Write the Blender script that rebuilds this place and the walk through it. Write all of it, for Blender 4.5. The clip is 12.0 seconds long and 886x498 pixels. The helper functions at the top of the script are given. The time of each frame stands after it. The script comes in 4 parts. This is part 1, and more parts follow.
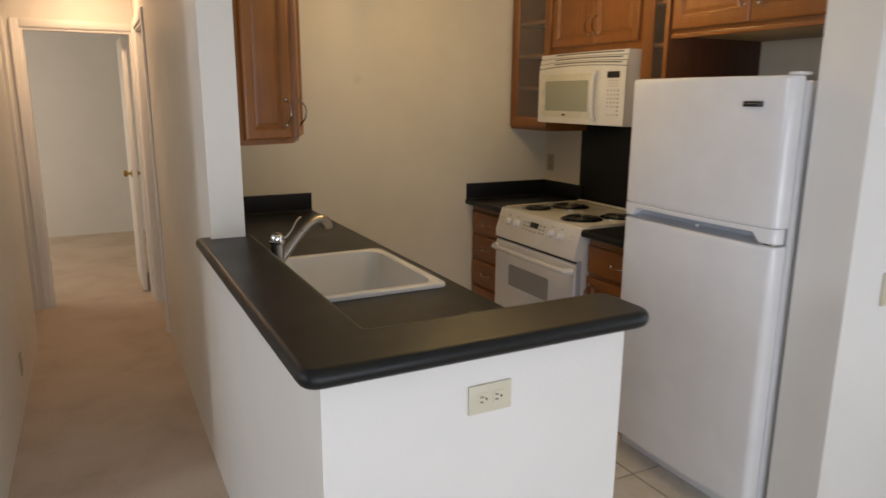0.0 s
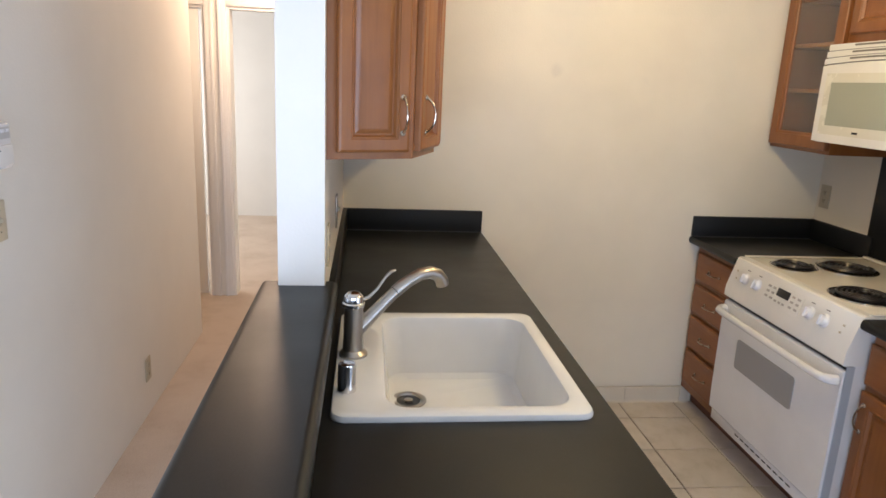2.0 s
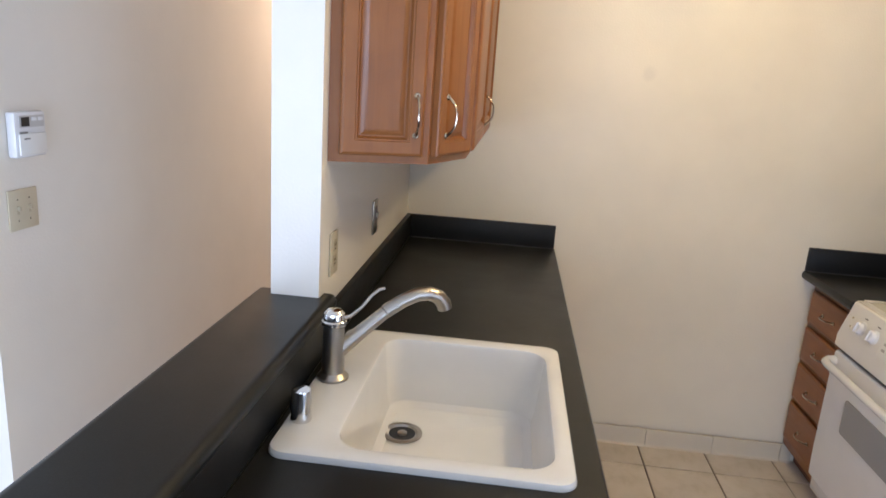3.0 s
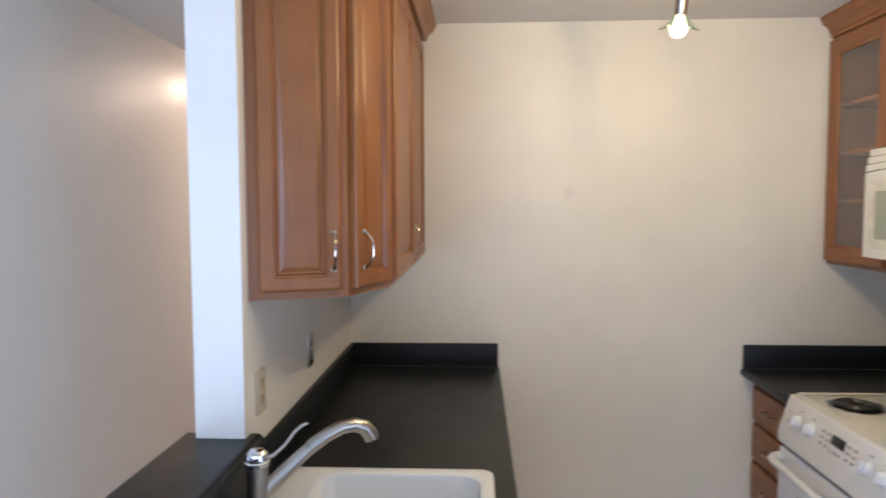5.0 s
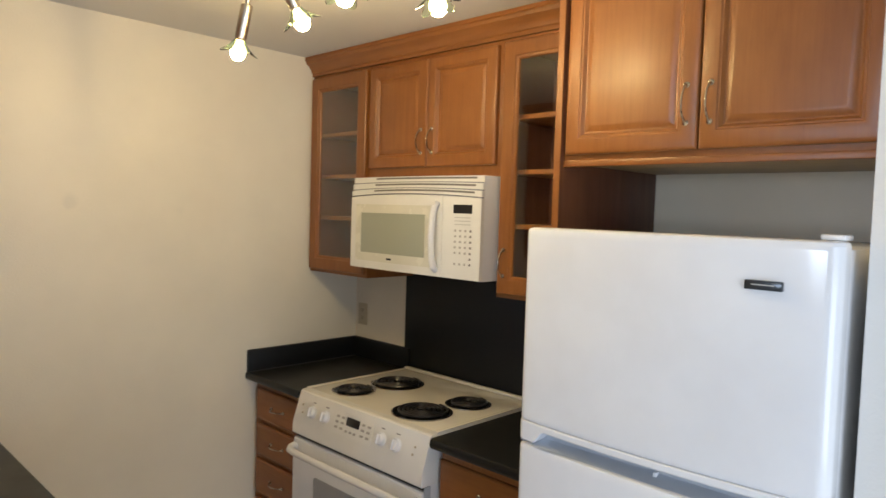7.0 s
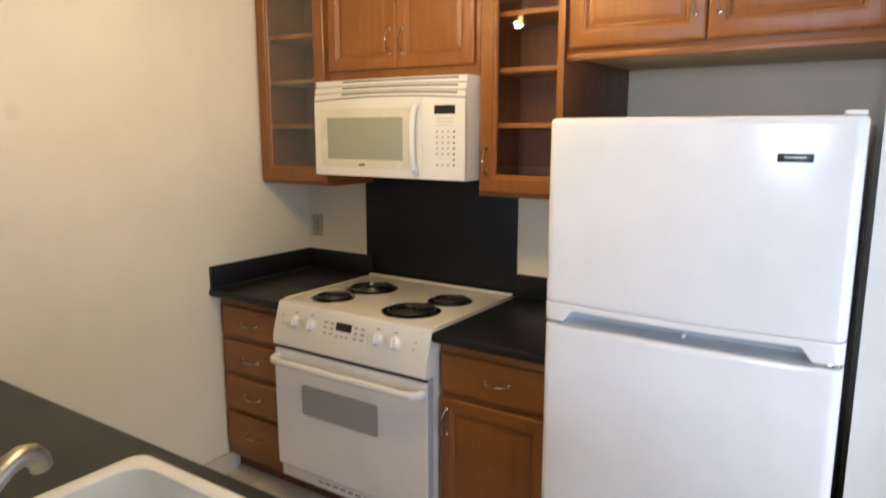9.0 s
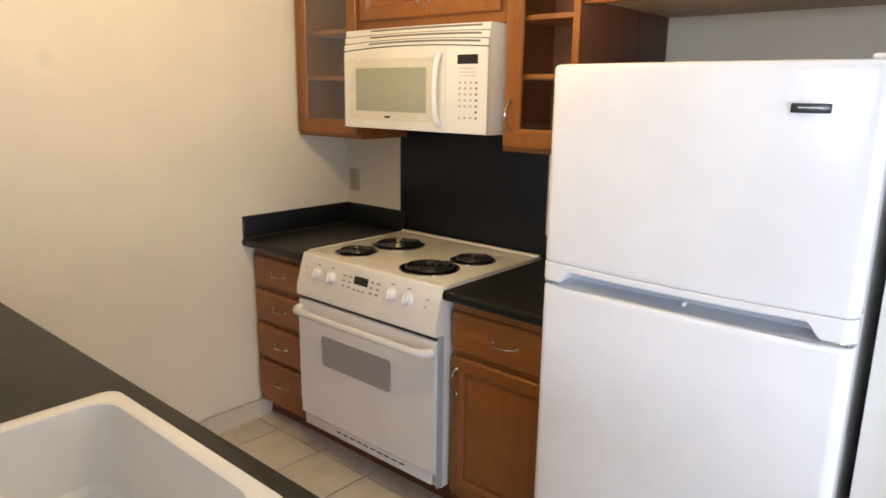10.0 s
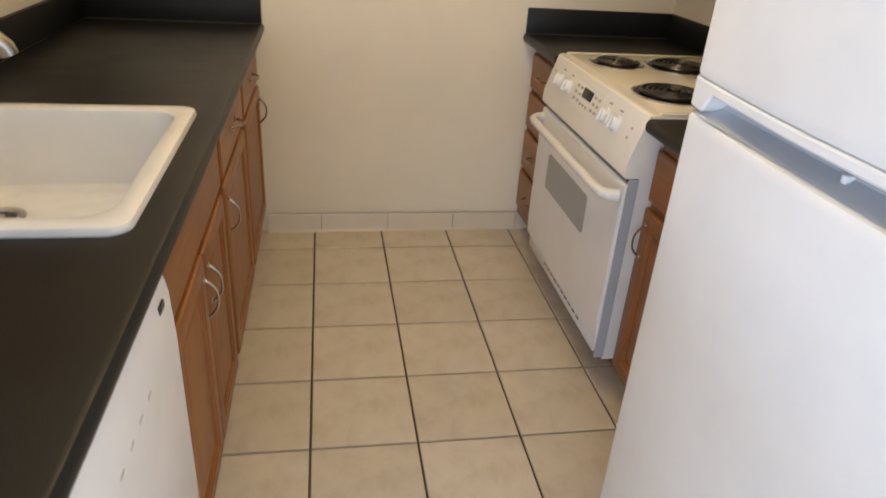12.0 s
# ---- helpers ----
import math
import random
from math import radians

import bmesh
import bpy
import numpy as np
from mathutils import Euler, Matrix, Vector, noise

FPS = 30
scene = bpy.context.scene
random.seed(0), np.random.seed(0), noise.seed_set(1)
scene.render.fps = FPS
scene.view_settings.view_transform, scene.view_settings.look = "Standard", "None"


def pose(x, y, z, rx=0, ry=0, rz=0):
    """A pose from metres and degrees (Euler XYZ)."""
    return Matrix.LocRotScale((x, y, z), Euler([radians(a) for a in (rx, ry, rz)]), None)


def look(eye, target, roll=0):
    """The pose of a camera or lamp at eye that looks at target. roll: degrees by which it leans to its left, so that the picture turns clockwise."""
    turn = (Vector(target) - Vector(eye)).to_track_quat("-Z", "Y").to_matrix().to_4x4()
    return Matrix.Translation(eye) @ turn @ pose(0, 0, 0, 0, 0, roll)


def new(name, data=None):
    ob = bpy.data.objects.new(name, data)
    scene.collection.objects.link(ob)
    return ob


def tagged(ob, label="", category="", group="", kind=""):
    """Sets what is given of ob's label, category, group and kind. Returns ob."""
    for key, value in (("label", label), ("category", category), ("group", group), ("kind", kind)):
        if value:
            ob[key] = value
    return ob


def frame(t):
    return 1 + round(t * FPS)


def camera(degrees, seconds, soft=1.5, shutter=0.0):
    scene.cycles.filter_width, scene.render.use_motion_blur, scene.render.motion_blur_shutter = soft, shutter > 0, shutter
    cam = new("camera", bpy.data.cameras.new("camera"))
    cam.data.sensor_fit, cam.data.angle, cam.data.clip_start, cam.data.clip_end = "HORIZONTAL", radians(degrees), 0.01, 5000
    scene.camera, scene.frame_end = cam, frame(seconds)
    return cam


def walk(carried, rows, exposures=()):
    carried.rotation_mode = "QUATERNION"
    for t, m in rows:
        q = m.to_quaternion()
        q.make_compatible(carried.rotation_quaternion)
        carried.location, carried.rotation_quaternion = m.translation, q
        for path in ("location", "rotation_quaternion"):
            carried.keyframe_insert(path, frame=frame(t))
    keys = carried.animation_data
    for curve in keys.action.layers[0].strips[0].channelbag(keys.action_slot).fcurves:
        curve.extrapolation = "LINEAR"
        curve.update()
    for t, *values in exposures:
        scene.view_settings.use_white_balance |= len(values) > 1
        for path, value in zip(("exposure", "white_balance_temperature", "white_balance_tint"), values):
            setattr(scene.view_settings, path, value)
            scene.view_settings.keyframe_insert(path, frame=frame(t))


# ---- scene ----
# camera: one lens, a slow look round a small galley kitchen
cam = camera(66.5, 12.0, soft=1.5, shutter=0.35)
# seconds, place, and turn in degrees
PATH = [
    (0, -0.463, 0.053, 1.576, 77.39, -0.39, -27.31),
    (0.5, -0.347, 0.361, 1.578, 75.50, -3.64, -22.80),
    (1, -0.138, 0.515, 1.587, 73.96, -4.32, -15.74),
    (1.5, 0.037, 0.611, 1.603, 75.49, -4.11, -8.27),
    (2, 0.128, 0.839, 1.608, 76.13, -2.52, -6.17),
    (2.5, 0.234, 0.983, 1.606, 74.42, -3.60, -2.71),
    (3, 0.464, 1.049, 1.606, 75.91, -3.76, 6.19),
    (3.1, 0.492, 1.050, 1.619, 76.53, -3.48, 6.64),
    (4.8, 0.597, 1.011, 1.600, 86.71, 1.14, 5.77),
    (5, 0.587, 1.006, 1.632, 86.29, 0.22, 2.80),
    (5.5, 0.386, 1.179, 1.639, 87.10, 0.42, -14.48),
    (6, 0.218, 1.226, 1.656, 87.36, -1.39, -29.24),
    (6.5, 0.215, 1.151, 1.650, 87.73, -1.18, -38.91),
    (7, 0.138, 1.172, 1.687, 86.90, -1.80, -45.76),
    (7.2, 0.080, 1.239, 1.682, 87.37, -1.28, -48.54),
    (8.8, -0.158, 1.460, 1.630, 82.88, -0.39, -56.92),
    (9, -0.155, 1.457, 1.619, 80.16, -0.08, -56.38),
    (9.5, -0.130, 1.428, 1.607, 76.59, 0.45, -54.74),
    (10, 0.045, 1.303, 1.582, 77.00, -0.80, -49.08),
    (10.5, 0.306, 1.146, 1.563, 74.56, -1.14, -35.86),
    (11, 0.567, 1.209, 1.476, 69.75, -5.12, -27.35),
    (11.2, 0.658, 1.251, 1.444, 68.55, -5.70, -22.91),
    (11.5, 0.762, 1.259, 1.417, 65.99, -3.88, -17.35),
    (12, 0.926, 1.162, 1.387, 62.68, -3.53, -9.00),
]
EXPOSURES = [(0, -1.52, 7000, 19), (0.5, -1.3, 7100, 20), (1, -0.58, 6700, 19), (1.5, -0.4, 5900, 18), (2, -0.4, 5750, 18), (2.5, -0.33, 5600, 18), (3.1, -0.4, 5650, 19), (4.8, -0.6, 5350, 19), (5.5, -0.42, 5000, 16),
             (6, -0.5, 5100, 14), (6.5, -0.74, 5500, 15), (7, -0.8, 6150, 14), (8.8, -0.58, 6200, 17), (9.5, -0.42, 6250, 19), (10.5, -0.36, 6500, 18), (11.2, -0.36, 6500, 18), (12, -0.37, 6400, 17)]
walk(cam, [(t, pose(x, y, z, rx, ry, rz)) for t, x, y, z, rx, ry, rz in PATH], EXPOSURES)

# ---- world and lights
world = bpy.data.worlds.new("sky")
scene.world = world
world.use_nodes = True
wn = world.node_tree
sky = wn.nodes.new("ShaderNodeTexSky")
sky.sky_type = "NISHITA"
sky.sun_disc = False
sky.sun_elevation = radians(40)
sky.sun_rotation = radians(200)
wn.links.new(sky.outputs[0], wn.nodes["Background"].inputs[0])
wn.nodes["Background"].inputs[1].default_value = 0.10

WINDOW_POWER, ENTRY_FILL_POWER, SIDE_POWER, BED_POWER = 150.0, 60.0, 116.0, 80.0
BULB, HALL = 425.0, 190.0
CEIL = 2.42


def window_light(name, m, w, h, power, colour):
    d = bpy.data.lights.new(name, "AREA")
    d.shape, d.size, d.size_y, d.energy, d.color = "RECTANGLE", w, h, power, colour
    ob = new(name, d)
    ob.matrix_world = m
    return ob


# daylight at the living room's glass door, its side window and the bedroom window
window_light("daylight_glass_door", look((-0.3, -1.52, 0.80), (-0.3, 0, 0.70)), 2.8, 1.3, WINDOW_POWER, (0.70, 0.84, 1.0))
# added fill from the unseen entry side, no known window; brightens the hall wall
window_light("entry_side_fill", look((3.25, -0.30, 1.05), (0, -0.30, 1.0)), 2.1, 1.8, ENTRY_FILL_POWER, (0.74, 0.87, 1.0))
window_light("daylight_side_window", look((-4.50, 1.45, 1.72), (0, 1.45, 1.72)), 0.75, 0.75, SIDE_POWER, (0.72, 0.85, 1.0))
window_light("daylight_bedroom", look((-2.92, 7.6, 1.4), (0, 7.6, 1.2)), 1.5, 1.2, BED_POWER, (1.0, 0.95, 0.82))


# ---- materials
def mat(name, colour, rough=0.5, metal=0.0):
    m = bpy.data.materials.new(name)
    m.use_nodes = True
    b = m.node_tree.nodes["Principled BSDF"]
    b.inputs["Base Color"].default_value = (*colour, 1)
    b.inputs["Roughness"].default_value = rough
    b.inputs["Metallic"].default_value = metal
    return m


def node(m, kind, **inputs):
    n = m.node_tree.nodes.new(kind)
    for k, v in inputs.items():
        n.inputs[k].default_value = v
    return n


def coords(m, scale=(1, 1, 1)):
    tc = m.node_tree.nodes.new("ShaderNodeTexCoord")
    mp = node(m, "ShaderNodeMapping", Scale=scale)
    m.node_tree.links.new(tc.outputs["Object"], mp.inputs["Vector"])
    return mp.outputs["Vector"]


def noise_tex(m, vec, scale, detail=3.0, rough=0.55, distortion=0.0):
    n = node(m, "ShaderNodeTexNoise", Scale=scale, Detail=detail, Roughness=rough, Distortion=distortion)
    m.node_tree.links.new(vec, n.inputs["Vector"])
    return n.outputs["Fac"]


def ramp(m, fac, stops):
    n = m.node_tree.nodes.new("ShaderNodeValToRGB")
    el = n.color_ramp.elements
    el[0].position, el[0].color = stops[0][0], (*stops[0][1], 1)
    el[1].position, el[1].color = stops[-1][0], (*stops[-1][1], 1)
    for p, c in stops[1:-1]:
        e = el.new(p)
        e.color = (*c, 1)
    m.node_tree.links.new(fac, n.inputs["Fac"])
    return n.outputs["Color"]


def mix(m, a, b, fac, mode="MULTIPLY"):
    n = m.node_tree.nodes.new("ShaderNodeMix")
    n.data_type, n.blend_type = "RGBA", mode
    for sock, v in ((6, a), (7, b), (0, fac)):
        if isinstance(v, (int, float)):
            n.inputs[sock].default_value = v
        elif isinstance(v, tuple):
            n.inputs[sock].default_value = (*v, 1)
        else:
            m.node_tree.links.new(v, n.inputs[sock])
    return n.outputs[2]


def to(m, sock, name):
    m.node_tree.links.new(sock, m.node_tree.nodes["Principled BSDF"].inputs[name])


def bump(m, height, strength, distance):
    n = node(m, "ShaderNodeBump", Strength=strength, Distance=distance)
    m.node_tree.links.new(height, n.inputs["Height"])
    to(m, n.outputs["Normal"], "Normal")


def span(m, fac, lo, hi):
    n = node(m, "ShaderNodeMapRange")
    n.inputs["To Min"].default_value, n.inputs["To Max"].default_value = lo, hi
    m.node_tree.links.new(fac, n.inputs["Value"])
    return n.outputs["Result"]


def paint(name, colour, rough=0.55, peel=0.25, mottling=0.05):
    """Rolled wall paint: faint large mottling, fine roller stipple."""
    m = mat(name, colour, rough)
    v = coords(m)
    lo = tuple(c * (1 - mottling) for c in colour)
    base = ramp(m, noise_tex(m, v, 1.7, 4, 0.6), [(0.35, lo), (0.65, colour)])
    to(m, base, "Base Color")
    to(m, span(m, noise_tex(m, v, 3.0, 2), rough - 0.08, rough + 0.1), "Roughness")
    bump(m, noise_tex(m, v, 130, 2, 0.5), peel, 0.003)
    return m


def wood(name, dark, mid, light, axis, rough=0.33):
    """Stained maple: long soft grain along one axis, blotches, fine pores."""
    m = mat(name, mid, rough)
    sc = [26, 26, 26]
    sc["xyz".index(axis)] = 1.6
    v = coords(m, tuple(sc))
    grain = ramp(m, noise_tex(m, v, 1.9, 5, 0.62, 0.8), [(0.25, dark), (0.5, mid), (0.78, light)])
    blot = ramp(m, noise_tex(m, coords(m), 7.0, 4, 0.55), [(0.3, (0.82, 0.79, 0.75)), (0.7, (1.0, 1.0, 1.0))])
    base = mix(m, grain, blot, 1.0)
    info = m.node_tree.nodes.new("ShaderNodeObjectInfo")
    tone = ramp(m, info.outputs["Random"], [(0.0, (0.88, 0.87, 0.86)), (1.0, (1.0, 1.0, 1.0))])
    to(m, mix(m, base, tone, 1.0), "Base Color")
    to(m, span(m, noise_tex(m, v, 1.3, 3), rough - 0.05, rough + 0.12), "Roughness")
    bump(m, noise_tex(m, v, 3.0, 3), 0.06, 0.002)
    return m


WALL = paint("white_wall_paint", (0.78, 0.763, 0.715), 0.5, 0.22)
# kitchen copy of the wall paint, with the bulbs' yellow light put into its colour
WALL_BULB_LIT = paint("bulb_warmed_wall_paint", (0.782, 0.720, 0.582), 0.46, 0.26, 0.08)
WALL_HALL = paint("hall_wall_paint", (0.81, 0.772, 0.690), 0.38, 0.2)
CEILING = paint("ceiling_paint", (0.72, 0.70, 0.66), 0.7, 0.3)
TRIM = paint("white_trim_paint", (0.84, 0.82, 0.77), 0.35, 0.04, 0.03)
W_D, W_M, W_L = (0.254, 0.091, 0.0195), (0.292, 0.109, 0.0245), (0.325, 0.127, 0.030)
WOOD_Z = wood("stained_maple_upright", W_D, W_M, W_L, "z")
WOOD_Y = wood("stained_maple_level", W_D, W_M, W_L, "y")
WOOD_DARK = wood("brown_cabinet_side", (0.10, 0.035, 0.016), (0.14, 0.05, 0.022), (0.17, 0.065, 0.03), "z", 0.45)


def laminate(name, colour, rough):
    m = mat(name, colour, rough)
    v = coords(m)
    dots = noise_tex(m, v, 420, 2, 0.7)
    c2 = tuple(c * 1.9 for c in colour)
    to(m, ramp(m, dots, [(0.42, colour), (0.72, c2)]), "Base Color")
    smear = noise_tex(m, v, 4.5, 5, 0.6)
    to(m, span(m, smear, rough - 0.08, rough + 0.14), "Roughness")
    bump(m, noise_tex(m, v, 260, 2), 0.05, 0.001)
    m.node_tree.nodes["Principled BSDF"].inputs["Specular IOR Level"].default_value = 0.28
    return m


LAMINATE = laminate("charcoal_green_laminate", (0.0085, 0.0092, 0.0087), 0.35)
SPLASH = laminate("charcoal_splash_laminate", (0.0075, 0.0083, 0.0092), 0.45)


def enamel(name, colour, rough, ripple=0.0):
    m = mat(name, colour, rough)
    v = coords(m)
    lo = tuple(c * 0.95 for c in colour)
    to(m, ramp(m, noise_tex(m, v, 6, 3), [(0.35, lo), (0.65, colour)]), "Base Color")
    to(m, span(m, noise_tex(m, v, 9, 3), max(rough - 0.05, 0.03), rough + 0.08), "Roughness")
    if ripple:
        bump(m, noise_tex(m, v, 320, 2), ripple, 0.001)
    return m


FRIDGE_WHITE = enamel("fridge_white_enamel", (0.81, 0.815, 0.82), 0.13, 0.05)
CAULK = mat("dark_grey_caulk", (0.06, 0.06, 0.06), 0.6)
PALE_WOOD = wood("pale_unfinished_panel", (0.40, 0.32, 0.20), (0.47, 0.38, 0.25), (0.52, 0.43, 0.29), "y", 0.5)
GASKET = mat("grey_gasket", (0.25, 0.26, 0.28), 0.6)
GREY_PLASTIC = enamel("blue_grey_plastic", (0.40, 0.435, 0.48), 0.30)
BLACK = mat("black_plastic", (0.012, 0.012, 0.013), 0.35)
PAN_BLACK = mat("black_porcelain_pan", (0.010, 0.010, 0.010), 0.10)
CREAM_FRAME = enamel("pale_cream_plastic", (0.72, 0.71, 0.62), 0.25)
CREAM_LIGHT = enamel("bisque_white_enamel", (0.81, 0.805, 0.77), 0.18)
STOVE_TOP = enamel("stove_top_enamel", (0.72, 0.69, 0.61), 0.16)
OVEN_GLASS = mat("grey_oven_glass", (0.36, 0.36, 0.35), 0.08)
MW_GLASS = mat("grey_green_screened_glass", (0.36, 0.38, 0.31), 0.10)
SINK_WHITE = enamel("sink_porcelain", (0.81, 0.81, 0.785), 0.10)
NICKEL = mat("brushed_nickel", (0.44, 0.415, 0.375), 0.31, 1.0)
CHROME = mat("chrome", (0.72, 0.71, 0.70), 0.10, 1.0)
PULL = mat("satin_nickel_pull", (0.46, 0.40, 0.32), 0.16, 1.0)
BRASS = mat("aged_brass", (0.42, 0.27, 0.09), 0.3, 1.0)
IVORY = mat("ivory_plate_plastic", (0.56, 0.50, 0.36), 0.4)
IVORY_DARK = mat("almond_outlet_plastic", (0.46, 0.40, 0.28), 0.4)
VENT_GREY = mat("vent_shade", (0.17, 0.165, 0.15), 0.6)
SLOT = mat("dark_slot", (0.02, 0.018, 0.015), 0.6)
PALE_PRINT = mat("pale_grey_print", (0.50, 0.49, 0.47), 0.6)
PRINT = mat("grey_print", (0.20, 0.19, 0.18), 0.6)
KEY_GREY = mat("key_grey_print", (0.40, 0.39, 0.36), 0.5)
COIL = mat("black_coil_element", (0.012, 0.011, 0.011), 0.28)
BADGE = mat("dark_badge", (0.06, 0.065, 0.07), 0.25, 0.6)


def carpet_material():
    m = mat("tan_carpet", (0.42, 0.335, 0.25), 0.95)
    v = coords(m)
    big = ramp(m, noise_tex(m, v, 2.4, 5, 0.65), [(0.3, (0.53, 0.425, 0.325)), (0.5, (0.62, 0.515, 0.41)), (0.7, (0.66, 0.56, 0.455))])
    fine = ramp(m, noise_tex(m, v, 190, 2, 0.7), [(0.3, (0.78, 0.76, 0.74)), (0.7, (1, 1, 1))])
    to(m, mix(m, big, fine, 1.0), "Base Color")
    bump(m, noise_tex(m, v, 170, 3, 0.7), 0.7, 0.008)
    return m


def tile_material():
    m = mat("beige_floor_tile", (0.5, 0.45, 0.37), 0.35)
    v = coords(m)
    cloud = ramp(m, noise_tex(m, v, 9, 6, 0.65, 0.4), [(0.28, (0.55, 0.495, 0.395)), (0.5, (0.66, 0.602, 0.517)), (0.75, (0.71, 0.655, 0.575))])
    info = m.node_tree.nodes.new("ShaderNodeObjectInfo")
    tone = ramp(m, info.outputs["Random"], [(0.0, (0.90, 0.89, 0.87)), (1.0, (1.0, 1.0, 1.0))])
    to(m, mix(m, cloud, tone, 1.0), "Base Color")
    to(m, span(m, noise_tex(m, v, 30, 4), 0.28, 0.48), "Roughness")
    bump(m, noise_tex(m, v, 24, 4), 0.10, 0.003)
    return m


CARPET = carpet_material()
TILE = tile_material()
GROUT = paint("dark_grout", (0.13, 0.095, 0.068), 0.9, 0.5, 0.3)
TILE_BASE = enamel("cove_base_tile", (0.62, 0.56, 0.445), 0.35)

GLASS = mat("clear_cabinet_glass", (0.95, 0.97, 0.95), 0.0)
GLASS.node_tree.nodes["Principled BSDF"].inputs["Transmission Weight"].default_value = 1.0
GLASS.node_tree.nodes["Principled BSDF"].inputs["IOR"].default_value = 1.5
SHADE_GLASS = mat("pale_green_shade_glass", (0.80, 0.95, 0.80), 0.04)
SHADE_GLASS.node_tree.nodes["Principled BSDF"].inputs["Transmission Weight"].default_value = 1.0


def glow(name, colour, strength):
    m = mat(name, colour, 0.5)
    b = m.node_tree.nodes["Principled BSDF"]
    b.inputs["Emission Color"].default_value = (*colour, 1)
    b.inputs["Emission Strength"].default_value = strength
    return m


BULB_GLOW = glow("halogen_bulb", (1.0, 0.735, 0.31), BULB)
HALL_GLOW = glow("hall_lamp_diffuser", (1.0, 0.69, 0.41), HALL)


# ---- mesh helpers
def addbox(bm, lo, hi, bev=0.0, seg=2):
    r = bmesh.ops.create_cube(bm, size=1.0)
    for v in r["verts"]:
        v.co = Vector([lo[i] + (v.co[i] + 0.5) * (hi[i] - lo[i]) for i in range(3)])
    if bev:
        edges = list({e for v in r["verts"] for e in v.link_edges})
        bmesh.ops.bevel(bm, geom=edges, offset=bev, segments=seg, profile=0.5, affect="EDGES")


def boxes(*specs):
    bm = bmesh.new()
    for s in specs:
        addbox(bm, *s)
    return bm


def tube(bm, pts, radii, n=10):
    """A capped round tube along points."""
    pts = [Vector(p) for p in pts]
    if not isinstance(radii, (list, tuple)):
        radii = [radii] * len(pts)
    rings, side = [], None
    for i, p in enumerate(pts):
        d = (pts[min(i + 1, len(pts) - 1)] - pts[max(i - 1, 0)]).normalized()
        if side is None:
            side = d.cross(Vector((0, 0, 1)))
            if side.length < 0.1:
                side = d.cross(Vector((1, 0, 0)))
        side = (side - d * side.dot(d)).normalized()
        up = d.cross(side)
        rings.append([bm.verts.new(p + radii[i] * (math.cos(2 * math.pi * k / n) * side + math.sin(2 * math.pi * k / n) * up)) for k in range(n)])
    for a, b in zip(rings, rings[1:]):
        for k in range(n):
            bm.faces.new((a[k], a[(k + 1) % n], b[(k + 1) % n], b[k]))
    bm.faces.new(rings[0][::-1])
    bm.faces.new(rings[-1])


def lathe(bm, profile, m, n=24):
    """Turns (radius, height) pairs round m's z axis."""
    rings = []
    for r, h in profile:
        if r < 1e-5:
            rings.append([bm.verts.new(m @ Vector((0, 0, h)))])
        else:
            rings.append([bm.verts.new(m @ Vector((r * math.cos(2 * math.pi * k / n), r * math.sin(2 * math.pi * k / n), h))) for k in range(n)])
    for a, b in zip(rings, rings[1:]):
        for k in range(n):
            q = [a[k % len(a)], a[(k + 1) % len(a)], b[(k + 1) % len(b)], b[k % len(b)]]
            q = list(dict.fromkeys(q))
            if len(q) > 2:
                bm.faces.new(q)
    return bm


def prism(bm, outline, axis, a, b):
    """Pushes a 2D outline along an axis from a to b; the outline is in the two other axes, in order."""
    i = "xyz".index(axis)

    def at(p, h):
        q = list(p)
        q.insert(i, h)
        return Vector(q)
    lo = [bm.verts.new(at(p, a)) for p in outline]
    hi = [bm.verts.new(at(p, b)) for p in outline]
    n = len(outline)
    bm.faces.new(lo)
    bm.faces.new(hi[::-1])
    for k in range(n):
        bm.faces.new((lo[k], lo[(k + 1) % n], hi[(k + 1) % n], hi[k]))


def rounded(x0, x1, y0, y1, r, n=5):
    """A rounded rectangle's outline."""
    out = []
    for cx, cy, a in ((x1 - r, y1 - r, 0), (x0 + r, y1 - r, 90), (x0 + r, y0 + r, 180), (x1 - r, y0 + r, 270)):
        for k in range(n + 1):
            t = radians(a + 90 * k / n)
            out.append((cx + r * math.cos(t), cy + r * math.sin(t)))
    return out


def loft(bm, rings, close_first=False, close_last=False):
    vs = [[bm.verts.new(p) for p in ring] for ring in rings]
    n = len(vs[0])
    for a, b in zip(vs, vs[1:]):
        for k in range(n):
            bm.faces.new((a[k], a[(k + 1) % n], b[(k + 1) % n], b[k]))
    if close_first:
        bm.faces.new(vs[0][::-1])
    if close_last:
        bm.faces.new(vs[-1])


def mesh_from(bm, name, material):
    bmesh.ops.recalc_face_normals(bm, faces=bm.faces)
    me = bpy.data.meshes.new(name)
    bm.to_mesh(me)
    bm.free()
    me.materials.append(material)
    me.shade_smooth()
    me.set_sharp_from_angle(angle=radians(25))
    return me


def part(name, bm, material, parent, label=""):
    """One mesh under a thing or a part."""
    ob = new(name, mesh_from(bm, name, material))
    ob.parent = parent
    if parent.type == "EMPTY":
        ob.matrix_parent_inverse = Matrix.Translation(-parent.location)
    return tagged(ob, label)


def thing(name, base, label, category, group=""):
    ob = new(name)
    ob.location = base
    ob.empty_display_size = 0.1
    return tagged(ob, label, category, group)


def solid(name, bm, material, label, category, group="", kind=""):
    return tagged(new(name, mesh_from(bm, name, material)), label, category, group, kind)


def structure(name, bm, material, label, category="wall"):
    return solid(name, bm, material, label, category, kind="structure")


